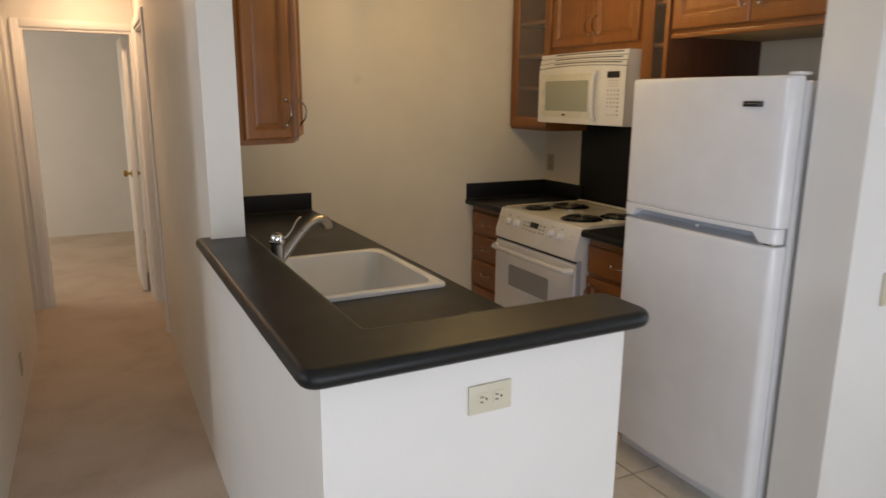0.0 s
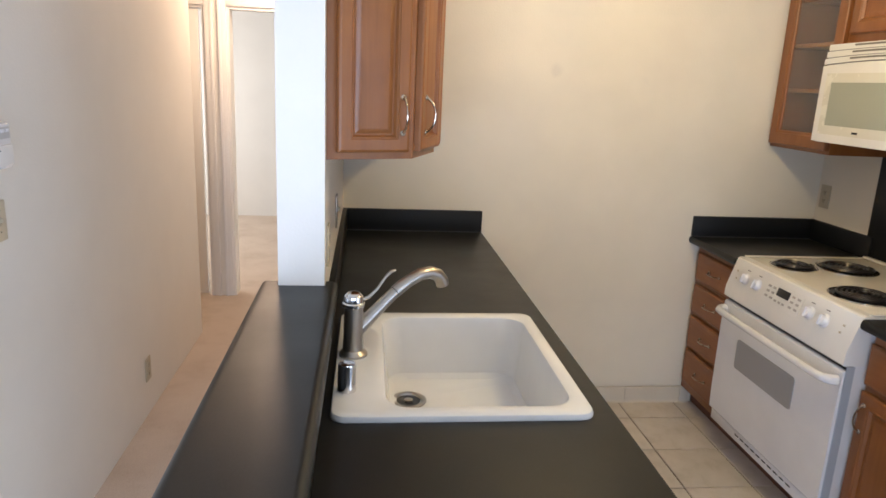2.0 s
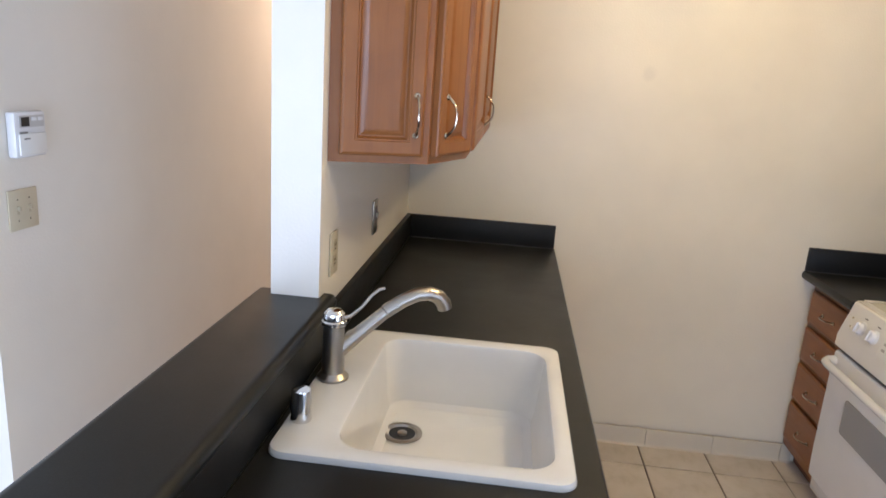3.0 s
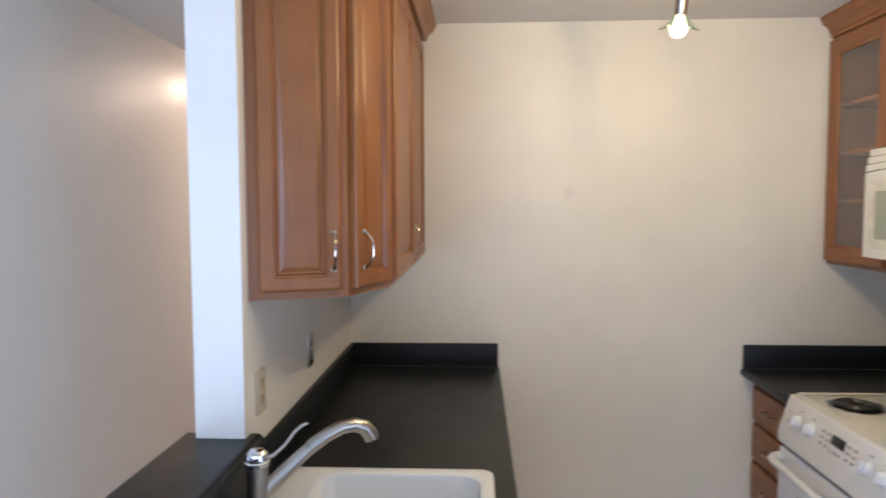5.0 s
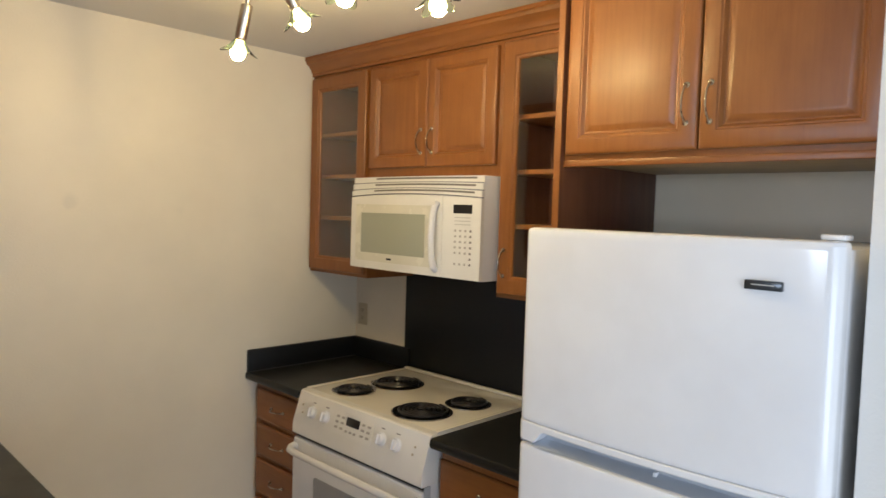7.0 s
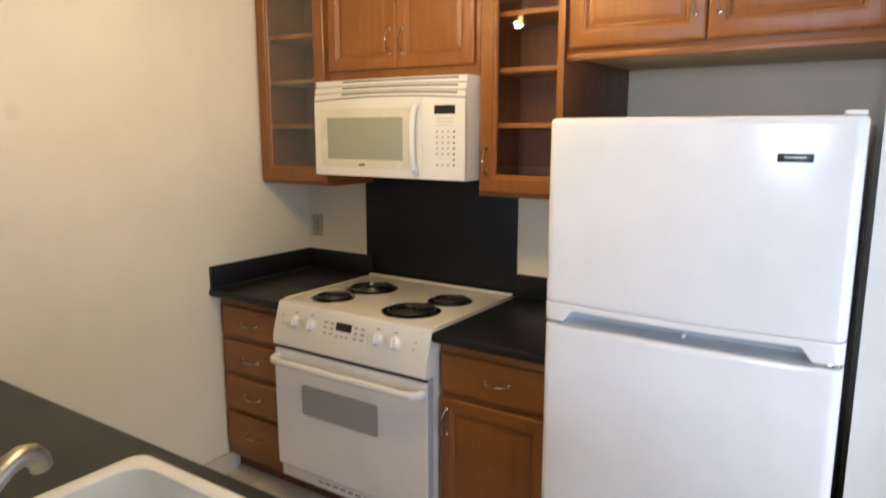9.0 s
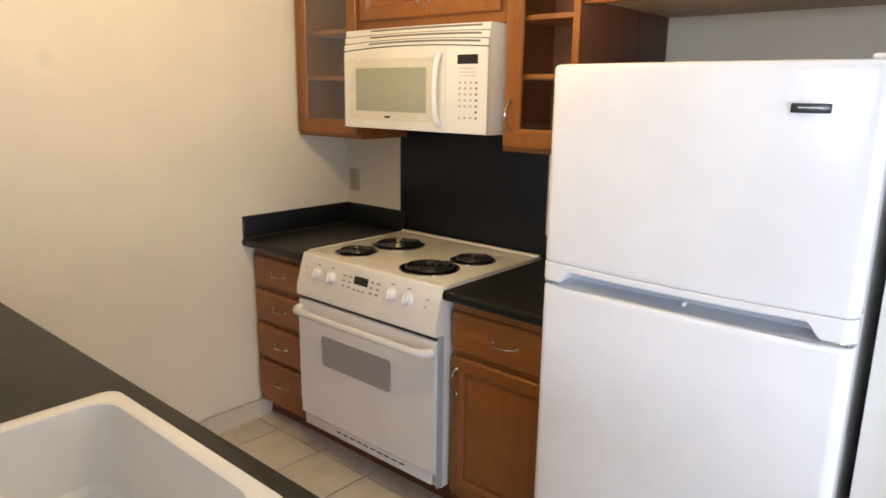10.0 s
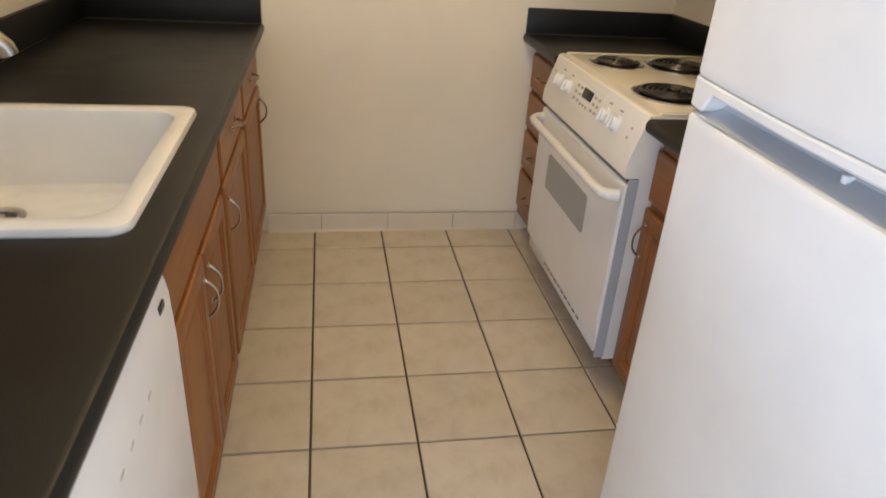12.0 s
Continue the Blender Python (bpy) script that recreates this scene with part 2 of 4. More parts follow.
# ---- the large structure
structure("floor", boxes(((-4.6, -1.7, -0.12), (3.45, 9.3, 0.0))), CARPET, "worn tan cut-pile carpet over the hall and rooms", "floor")
structure("ceiling", boxes(((-4.6, -1.7, CEIL), (3.45, 9.3, CEIL + 0.12))), CEILING, "off-white painted flat ceiling", "ceiling")
structure("wall_far", boxes(((0.022, 4.0, 0), (2.52, 4.12, CEIL))), WALL_BULB_LIT, "white painted kitchen end wall, bulb warmth put in its colour, with faint stains")
structure("wall_stove", boxes(((2.40, 1.485, 0), (2.52, 4.0, CEIL))), WALL_BULB_LIT, "white painted wall behind stove and fridge")
structure("wall_partition", boxes(((-0.10, 2.60, 0), (0.022, 4.84, CEIL)), ((-0.10, 4.84, 2.05), (0.022, 5.60, CEIL)), ((-0.10, 5.60, 0), (0.022, 5.78, CEIL))), WALL_HALL, "white painted partition wall between kitchen and hall")
structure("wall_half", boxes(((-0.10, 1.285, 0), (0.022, 2.60, 1.02)), ((0.022, 1.285, 0), (0.695, 1.38, 1.02))), WALL, "white painted half-height wall under the breakfast bar")
structure("wall_fridge_side", boxes(((1.63, 1.30, 0), (3.42, 1.485, CEIL))), WALL, "white painted wall beside the fridge")
# the opening in this unseen wall is made up for the entry fill lamp
structure("wall_entry", boxes(((3.30, -1.7, 0), (3.42, -1.40, CEIL)), ((3.30, 0.80, 0), (3.42, 1.30, CEIL)), ((3.30, -1.40, 0), (3.42, 0.80, 0.10)), ((3.30, -1.40, 2.0), (3.42, 0.80, CEIL))), WALL, "white painted unseen living room wall, opened for an added fill lamp")
structure("wall_hall", boxes(((-1.01, 2.655, 0), (-0.89, 5.02, CEIL))), WALL_HALL, "warm white painted hall wall with thermostat")
structure("wall_living_side", boxes(((-4.6, 2.655, 0), (-1.01, 2.775, CEIL))), WALL_HALL, "white painted living room wall")
structure("wall_side_passage", boxes(((-2.50, 4.90, 0), (-1.01, 5.02, CEIL)), ((-2.62, 4.90, 0), (-2.50, 5.90, CEIL))), WALL_HALL, "white painted walls of the side passage")
structure("wall_hall_end", boxes(((-2.5, 5.78, 0), (-1.78, 5.90, CEIL)), ((-1.78, 5.78, 2.04), (-0.975, 5.90, CEIL)), ((-0.975, 5.78, 0), (-0.83, 5.90, CEIL)),
                                 ((-0.83, 5.78, 2.04), (-0.115, 5.90, CEIL)), ((-0.115, 5.78, 0), (1.0, 5.90, CEIL))), WALL_HALL, "white painted wall at the hall's end")
structure("wall_bedroom_back", boxes(((-3.1, 8.78, 0), (1.0, 8.90, CEIL))), WALL, "pale cream painted bedroom end wall")
structure("wall_bedroom_side", boxes(((0.88, 5.90, 0), (1.0, 8.78, CEIL))), WALL, "pale cream painted bedroom side wall")
structure("wall_bedroom_window", boxes(((-3.1, 5.78, 0), (-2.98, 6.85, CEIL)), ((-3.1, 8.35, 0), (-2.98, 8.78, CEIL)), ((-3.1, 6.85, 0), (-2.98, 8.35, 0.8)), ((-3.1, 6.85, 2.0), (-2.98, 8.35, CEIL))), WALL, "pale cream painted bedroom window wall")
structure("wall_bedroom_front", boxes(((-2.98, 5.78, 0), (-2.62, 5.90, CEIL))), WALL, "pale cream painted bedroom wall")
structure("wall_bath", boxes(((0.9, 4.12, 0), (1.0, 5.78, CEIL))), WALL, "white painted wall of the side room")
structure("wall_living_back", boxes(((-4.6, -1.7, 0), (-1.75, -1.58, CEIL)), ((1.15, -1.7, 0), (3.30, -1.58, CEIL)), ((-1.75, -1.7, 1.50), (1.15, -1.58, CEIL)), ((-1.75, -1.7, 0), (1.15, -1.58, 0.12))), WALL, "white painted living room wall with a wide glass opening")
structure("wall_living_window", boxes(((-4.6, -1.58, 0), (-4.48, 1.03, CEIL)), ((-4.6, 1.87, 0), (-4.48, 2.655, CEIL)), ((-4.6, 1.03, 0), (-4.48, 1.87, 1.30)), ((-4.6, 1.03, 2.12), (-4.48, 1.87, CEIL))), WALL, "white painted living room wall with a window")


def casing(name, x0, x1, y0, y1, z1, w=0.06, d=0.016, axis="x", label="white painted door casing"):
    """A doorway's trim on one face: two legs and a head, each a moulded board."""
    ob = thing(name, ((x0 + x1) / 2, (y0 + y1) / 2, 0), label, "door casing")
    ob["kind"] = "structure"
    if axis == "x":
        part("leg", boxes(((x0 - w, y0 - d, 0), (x0, y0, z1 + w), 0.005), ((x0 - w, y0 - d - 0.006, 0), (x0 - w * 0.65, y0 - d, z1 + w), 0.002)), TRIM, ob)
        part("leg", boxes(((x1, y0 - d, 0), (x1 + w, y0, z1 + w), 0.005), ((x1 + w * 0.65, y0 - d - 0.006, 0), (x1 + w, y0 - d, z1 + w), 0.002)), TRIM, ob)
        part("head", boxes(((x0, y0 - d, z1), (x1, y0, z1 + w), 0.005)), TRIM, ob)
        part("jamb", boxes(((x0 - 0.001, y0 - 0.002, 0), (x0 + 0.018, y0 + 0.122, z1)), ((x1 - 0.018, y0 - 0.002, 0), (x1 + 0.001, y0 + 0.122, z1)), ((x0 + 0.018, y0 - 0.002, z1 - 0.018), (x1 - 0.018, y0 + 0.122, z1 + 0.001))), TRIM, ob)
    else:
        part("leg", boxes(((x0 - d, y0 - w, 0), (x0, y0, z1 + w), 0.005)), TRIM, ob)
        part("leg", boxes(((x0 - d, y1, 0), (x0, y1 + w, z1 + w), 0.005)), TRIM, ob)
        part("head", boxes(((x0 - d, y0, z1), (x0, y1, z1 + w), 0.005)), TRIM, ob)
        part("jamb", boxes(((x0 - 0.002, y0 - 0.001, 0), (x0 + 0.124, y0 + 0.016, z1)), ((x0 - 0.002, y1 - 0.016, 0), (x0 + 0.124, y1 + 0.001, z1)), ((x0 - 0.002, y0 + 0.016, z1 - 0.016), (x0 + 0.124, y1 - 0.016, z1 + 0.001))), TRIM, ob)
    return ob


casing("trim", -0.83, -0.115, 5.78, 5.78, 2.04, w=0.055)
casing("trim", -1.78, -0.975, 5.78, 5.78, 2.04, w=0.055, label="white painted closet door casing")
casing("trim", -0.10, -0.10, 4.84, 5.60, 2.05, axis="y", label="white painted casing of the side doorway")


def knob(parent, place, direction, material=BRASS, label="brass door knob"):
    bm = bmesh.new()
    m = Matrix.Translation(place) @ Vector(direction).to_track_quat("Z", "Y").to_matrix().to_4x4()
    lathe(bm, [(0, 0), (0.030, 0), (0.030, 0.005), (0.012, 0.010), (0.011, 0.030), (0.022, 0.036), (0.027, 0.048), (0.022, 0.060), (0, 0.064)], m, 20)
    return part("door_knob", bm, material, parent, label)


d = thing("door_1", (-0.14, 6.4, 0), "white painted flush door standing open in the bedroom", "door")
d["kind"] = "structure"
part("slab", boxes(((-0.188, 5.93, 0.012), (-0.152, 6.63, 2.02), 0.003)), TRIM, d)
knob(d, (-0.188, 5.99, 0.97), (-1, 0, 0))
knob(d, (-0.152, 5.99, 0.97), (1, 0, 0))
part("hinge", boxes(((-0.166, 6.628, 0.25), (-0.152, 6.64, 0.34)), ((-0.166, 6.628, 1.7), (-0.152, 6.64, 1.79))), BRASS, d)
d = thing("door_2", (-1.5, 5.9, 0), "white painted closed closet door at the hall end", "door")
d["kind"] = "structure"
part("slab", boxes(((-1.758, 5.792, 0.012), (-1.020, 5.828, 2.018), 0.003)), TRIM, d)

# ---- cabinet doors, pulls
def frame_of(origin, along, out):
    """Local x along the front, y out of it, z up."""
    u, n = Vector(along).normalized(), Vector(out).normalized()
    m = Matrix.Identity(4)
    m.col[0][:3], m.col[1][:3], m.col[2][:3], m.col[3][:3] = u, n, Vector((0, 0, 1)), Vector(origin)
    return m


RAISED = [(0, 0), (0, 0.014), (0.003, 0.018), (0.010, 0.021), (0.044, 0.021), (0.047, 0.018), (0.051, 0.018), (0.058, 0.009), (0.063, 0.0085), (0.078, 0.0145), (0.082, 0.015)]
SLAB = [(0, 0), (0, 0.012), (0.006, 0.0175), (0.012, 0.019), (0.018, 0.019)]


def ringed(m, w, h, rings, bm=None, close=True, shrink=1.0):
    bm = bm or bmesh.new()
    loops = []
    for inset, depth in rings:
        i = inset * shrink
        loops.append([m @ Vector(p) for p in ((i, depth, i), (w - i, depth, i), (w - i, depth, h - i), (i, depth, h - i))])
    loft(bm, loops, close_first=close, close_last=close)
    return bm


def pull(parent, m, x, z, length=0.096, upright=True, lift=0.026, material=PULL):
    """An arched bar pull on two feet."""
    bm = bmesh.new()
    pts = []
    for k in range(13):
        s = k / 12
        a = (s - 0.5) * length
        out = lift * (1 - abs(2 * s - 1) ** 2.6) + 0.004
        pts.append(m @ Vector((x, out, z + a) if upright else (x + a, out, z)))
    tube(bm, pts, [0.0029 + 0.0014 * abs(2 * k / 12 - 1) ** 3 for k in range(13)], 8)
    for a in (-0.5, 0.5):
        c = m @ Vector((x, 0, z + a * length) if upright else (x + a * length, 0, z))
        n = m.to_3x3() @ Vector((0, 1, 0))
        lathe(bm, [(0, 0), (0.0085, 0), (0.0085, 0.003), (0.006, 0.006), (0, 0.007)], Matrix.Translation(c) @ n.to_track_quat("Z", "Y").to_matrix().to_4x4(), 12)
    return part("handle", bm, material, parent, "brushed nickel arched pull")


def cab_door(parent, origin, along, out, w, h, material=WOOD_Z, handle=None, name="door", rings=RAISED, shrink=1.0):
    m = frame_of(origin, along, out)
    ob = part(name, ringed(m, w, h, rings, shrink=shrink), material, parent)
    if handle:
        x, z, upright = handle
        pull(ob, m @ Matrix.Translation((0, 0.019, 0)), x, z, upright=upright)
    return ob


def glass_door(parent, origin, along, out, w, h, handle, stile=0.068):
    m = frame_of(origin, along, out)
    bm = bmesh.new()
    s = stile
    ringed(m, w, h, [(0, 0), (0, 0.015), (0.004, 0.019), (s - 0.016, 0.019), (s - 0.012, 0.015), (s - 0.004, 0.013), (s, 0.008), (s, 0), (0, 0)], bm, close=False)
    ob = part("door", bm, WOOD_Z, parent, "glazed maple frame door")
    bm = bmesh.new()
    ringed(m, w, h, [(s - 0.006, 0.003), (s - 0.006, 0.0065)], bm)
    pane = part("pane", bm, GLASS, ob, "clear glass pane")
    pane.visible_shadow = False
    pull(ob, m @ Matrix.Translation((0, 0.019, 0)), *handle)
    return ob


# ---- breakfast bar and counters
def bar_top():
    ob = thing("breakfast_bar_top", (-0.05, 1.9, 1.02), "charcoal laminate breakfast bar top with rounded edges", "bar top")
    bm = bmesh.new()

    def soft(corner, into, out_of, r, n=6):
        """A rounded corner between two straight edges."""
        c0, i, o = Vector(corner), Vector(into), Vector(out_of)
        p, q = c0 - i * r, c0 + o * r
        return [tuple((1 - t) ** 2 * p + 2 * t * (1 - t) * c0 + t * t * q) for t in [k / n for k in range(n + 1)]]
    line = soft((-0.152, 1.230), (0, -1), (1, 0), 0.05) + soft((0.752, 1.230), (1, 0), (0, 1), 0.06) + soft((0.752, 1.437), (0, 1), (-1, 0), 0.045)
    line += soft((0.058, 1.437), (-1, 0), (0, 1), 0.012) + [(0.058, 2.64), (0.024, 2.64), (0.024, 2.598), (-0.102, 2.598), (-0.102, 2.64), (-0.152, 2.64)]
    n = len(line)

    def ring(inset, z):
        out = []
        for k in range(n):
            p = Vector(line[k])
            if p.y > 2.59:
                out.append((min(max(p.x, -0.152 + inset), 0.058 - inset) if abs(p.x + 0.152) < 0.01 or abs(p.x - 0.058) < 0.01 else p.x, p.y, z))
                continue
            e0, e1 = (p - Vector(line[k - 1])).normalized(), (Vector(line[(k + 1) % n]) - p).normalized()
            m0, m1 = Vector((-e0.y, e0.x)), Vector((-e1.y, e1.x))
            b = (m0 + m1).normalized()
            b = b / max(0.5, b.dot(m0))
            out.append((p.x + b.x * inset, p.y + b.y * inset, z))
        return out
    R = 0.0205
    z_hi, z_lo = 1.0425 + R * 1.04, 1.0425 - R * 1.04
    loft(bm, [ring(R * 0.9 + 0.003, z_lo)] + [ring(R * (1 - math.cos(radians(a))) * 0.9, 1.0425 + R * math.sin(radians(a)) * 1.04) for a in (-90, -70, -48, -24, 0, 24, 48, 70, 90)] + [ring(R * 0.9 + 0.003, z_hi)], True, True)
    part("top", bm, LAMINATE, ob)
    part("splash", boxes(((0.0225, 1.383, 0.915), (0.042, 2.62, 1.0205))), SPLASH, ob, "black upright strip below the bar top")
    part("splash", boxes(((0.042, 1.381, 0.915), (0.675, 1.400, 1.0205))), SPLASH, ob, "black upright strip below the bar top")


bar_top()


def bull(x0, x1, z0, z1, r=0.013, front="hi"):
    """The outline of a counter's depth in (x, z) with a rounded front."""
    pts = [(x0, z0), (x1 - r, z0)]
    for k in range(7):
        a = radians(-90 + 180 * k / 6)
        rr = (z1 - z0) / 2
        pts.append((x1 - r + r * math.cos(a), (z0 + z1) / 2 + rr * math.sin(a)))
    pts += [(x0, z1)]
    return pts if front == "hi" else [(x0 + x1 - x, z) for x, z in pts]


def left_counter():
    ob = thing("sink_counter", (0.35, 2.7, 0.876), "charcoal green laminate counter with the sink let in", "countertop")
    bm = bmesh.new()
    z0, z1 = 0.877, 0.914
    for a, b in ((1.401, 2.15), (2.745, 3.999)):
        prism(bm, bull(0.0425, 0.692, z0, z1), "y", a, b)
    prism(bm, bull(0.610, 0.692, z0, z1), "y", 2.15, 2.745)
    addbox(bm, (0.0425, 2.15, z0), (0.09, 2.745, z1))
    part("top", bm, LAMINATE, ob)
    part("splash", boxes(((0.0425, 3.979, 0.9145), (0.684, 3.999, 1.016), 0.002)), SPLASH, ob, "black upstand against the end wall")
    part("splash", boxes(((0.0225, 2.622, 0.9145), (0.042, 3.999, 1.016), 0.002)), SPLASH, ob, "black upstand against the side wall")
    part("caulk", boxes(((0.0425, 3.976, 0.9142), (0.684, 3.9788, 0.917))), CAULK, ob, "thin grey caulk line")


left_counter()


def right_counter(y0, y1, label, full):
    ob = thing("stove_counter", (2.1, (y0 + y1) / 2, 0.876), label, "countertop", "counters beside the stove")
    bm = bmesh.new()
    prism(bm, bull(1.748, 2.399, 0.877, 0.914, front="lo"), "y", y0, y1)
    part("top", bm, LAMINATE, ob)
    part("splash", boxes(((2.380, y0, 0.9145), (2.399, y1 - (0.02 if full else 0), 1.016), 0.002)), SPLASH, ob, "black upstand against the wall")
    if full:
        part("splash", boxes(((1.755, 3.979, 0.9145), (2.399, 3.999, 1.016), 0.002)), SPLASH, ob, "black upstand against the end wall")
        part("caulk", boxes(((1.76, 3.976, 0.9142), (2.378, 3.9788, 0.917))), CAULK, ob)


right_counter(3.562, 3.999, "charcoal laminate corner counter with black upstands", True)
right_counter(2.262, 2.770, "short charcoal laminate counter beside the fridge", False)
solid("stove_backsplash", boxes(((2.391, 2.771, 0.9145), (2.3995, 3.604, 1.46), 0.001)), SPLASH, "black laminate splash panel behind the stove", "backsplash")


# ---- base cabinets
def base_body(ob, x_front, x_back, y0, y1, side=1):
    """Carcass with face frame and recessed kick board; side is the way the front looks along x."""
    lo, hi = sorted((x_front, x_back))
    kick = x_front - side * 0.062
    k0, k1 = sorted((kick, x_back))
    part("body", boxes(((lo, y0 + 0.001, 0.10), (hi, y1 - 0.001, 0.8765), 0.001)), WOOD_Z, ob)
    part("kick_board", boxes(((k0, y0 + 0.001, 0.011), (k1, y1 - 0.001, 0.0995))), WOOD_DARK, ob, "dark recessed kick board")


c = thing("drawer_base_cabinet", (2.1, 3.78, 0.011), "stained maple base cabinet with four drawers", "cabinet", "base cabinets")
base_body(c, 1.812, 2.378, 3.562, 3.999, -1)
for z0, z1 in ((0.695, 0.838), (0.526, 0.672), (0.342, 0.503), (0.146, 0.320)):
    cab_door(c, (1.811, 3.600, z0), (0, 1, 0), (-1, 0, 0), 0.372, z1 - z0, WOOD_Y, (0.186, (z1 - z0) * 0.5, False), "drawer_front", SLAB)
c = thing("base_cabinet", (2.1, 2.5, 0.011), "stained maple base cabinet with drawer over door beside the fridge", "cabinet", "base cabinets")
base_body(c, 1.812, 2.378, 2.262, 2.770, -1)
cab_door(c, (1.811, 2.335, 0.688), (0, 1, 0), (-1, 0, 0), 0.428, 0.145, WOOD_Y, (0.195, 0.072, False), "drawer_front", SLAB)
cab_door(c, (1.811, 2.335, 0.130), (0, 1, 0), (-1, 0, 0), 0.428, 0.535, WOOD_Z, (0.400, 0.445, True))

for y0, y1, kind in ((2.165, 2.872, "sink"), (2.874, 3.425, "one"), (3.427, 3.998, "one")):
    c = thing("base_cabinet", (0.35, (y0 + y1) / 2, 0.011), "stained maple sink base cabinet with false front and two doors" if kind == "sink" else "stained maple base cabinet with drawer over door below the sink counter", "cabinet", "base cabinets")
    w = y1 - y0
    if kind == "sink":
        # open inside, so that the bowl has room
        part("body", boxes(((0.614, y0 + 0.001, 0.10), (0.636, y1 - 0.001, 0.8765)), ((0.03, y0 + 0.001, 0.10), (0.614, y0 + 0.018, 0.8765)), ((0.03, y1 - 0.018, 0.10), (0.614, y1 - 0.001, 0.8765)), ((0.03, y0 + 0.018, 0.10), (0.614, y1 - 0.018, 0.118))), WOOD_Z, c)
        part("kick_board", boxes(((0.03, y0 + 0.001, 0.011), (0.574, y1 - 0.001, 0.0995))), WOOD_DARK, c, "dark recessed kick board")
        cab_door(c, (0.637, y0 + 0.025, 0.695), (0, 1, 0), (1, 0, 0), w - 0.05, 0.145, WOOD_Y, None, "false_front", SLAB)
        hw = (w - 0.056) / 2
        cab_door(c, (0.637, y0 + 0.025, 0.130), (0, 1, 0), (1, 0, 0), hw, 0.545, WOOD_Z, (hw - 0.03, 0.45, True))
        cab_door(c, (0.637, y0 + 0.031 + hw, 0.130), (0, 1, 0), (1, 0, 0), hw, 0.545, WOOD_Z, (0.03, 0.45, True))
    else:
        base_body(c, 0.636, 0.03, y0, y1, 1)
        cab_door(c, (0.637, y0 + 0.022, 0.695), (0, 1, 0), (1, 0, 0), w - 0.044, 0.145, WOOD_Y, (w / 2 - 0.022, 0.075, False), "drawer_front", SLAB)
        cab_door(c, (0.637, y0 + 0.022, 0.130), (0, 1, 0), (1, 0, 0), w - 0.044, 0.545, WOOD_Z, (0.03 if y0 < 3 else w - 0.075, 0.45, True))

# ---- dishwasher
c = thing("dishwasher", (0.35, 1.78, 0.011), "white built-in dishwasher under the sink counter", "dishwasher")
part("body", boxes(((0.05, 1.452, 0.10), (0.624, 2.158, 0.872))), FRIDGE_WHITE, c)
bm = bmesh.new()
prism(bm, [(0.626, 0.14), (0.664, 0.14), (0.670, 0.16), (0.672, 0.72), (0.669, 0.80), (0.658, 0.855), (0.642, 0.870), (0.626, 0.872)], "y", 1.456, 2.156)
dw = part("door", bm, FRIDGE_WHITE, c, "white bowed dishwasher door")
part("badge", boxes(((0.6665, 2.085, 0.795), (0.6715, 2.115, 0.809), 0.002)), BADGE, dw, "small dark oval badge")
for k in range(5):
    part("button_mark", boxes(((0.6712, 1.76 + 0.05 * k, 0.735), (0.6726, 1.778 + 0.05 * k, 0.739))), PALE_PRINT, dw)
part("kick_plate", boxes(((0.05, 1.456, 0.011), (0.584, 2.156, 0.098))), BLACK, c)


# ---- sink with tap and air gap
def sink():
    ob = thing("sink", (0.336, 2.447, 0.9145), "white porcelain drop-in sink with one deep bowl", "sink")
    x0, x1, y0, y1 = 0.060, 0.634, 2.120, 2.775
    bx0, bx1, by0, by1 = 0.182, 0.594, 2.168, 2.728
    bm = bmesh.new()

    def r(a, b, c_, d_, rad, z):
        return [(*p, z) for p in rounded(a, b, c_, d_, rad, 6)]
    rings = [r(x0, x1, y0, y1, 0.036, 0.9148), r(x0, x1, y0, y1, 0.036, 0.920), r(x0 + 0.003, x1 - 0.003, y0 + 0.003, y1 - 0.003, 0.034, 0.927),
             r(x0 + 0.010, x1 - 0.010, y0 + 0.010, y1 - 0.010, 0.030, 0.930), r(bx0 - 0.010, bx1 + 0.010, by0 - 0.010, by1 + 0.010, 0.06, 0.9295),
             r(bx0 - 0.003, bx1 + 0.003, by0 - 0.003, by1 + 0.003, 0.058, 0.926), r(bx0, bx1, by0, by1, 0.056, 0.915), r(bx0 + 0.012, bx1 - 0.012, by0 + 0.012, by1 - 0.012, 0.055, 0.79),
             r(bx0 + 0.020, bx1 - 0.020, by0 + 0.020, by1 - 0.020, 0.05, 0.760), r(bx0 + 0.040, bx1 - 0.040, by0 + 0.040, by1 - 0.040, 0.045, 0.748),
             r(0.21, 0.30, 2.51, 2.60, 0.0449, 0.7445)]
    loft(bm, rings, close_last=True)
    part("basin", bm, SINK_WHITE, ob)
    bm = bmesh.new()
    lathe(bm, [(0.050, 0.0), (0.050, 0.003), (0.044, 0.0045), (0.038, 0.003), (0.034, -0.004), (0.030, -0.0045)], pose(0.255, 2.555, 0.7475), 28)
    dr = part("drain", bm, NICKEL, ob, "brushed steel drain ring")
    bm = bmesh.new()
    lathe(bm, [(0.033, 0.0), (0.030, -0.0005), (0, -0.0008)], pose(0.255, 2.555, 0.7470), 24)
    part("drain_hole", bm, BLACK, dr)
    bm = bmesh.new()
    lathe(bm, [(0.012, 0.0), (0.012, 0.004), (0.006, 0.006), (0, 0.006)], pose(0.255, 2.555, 0.7463), 16)
    part("strainer_post", bm, NICKEL, dr)


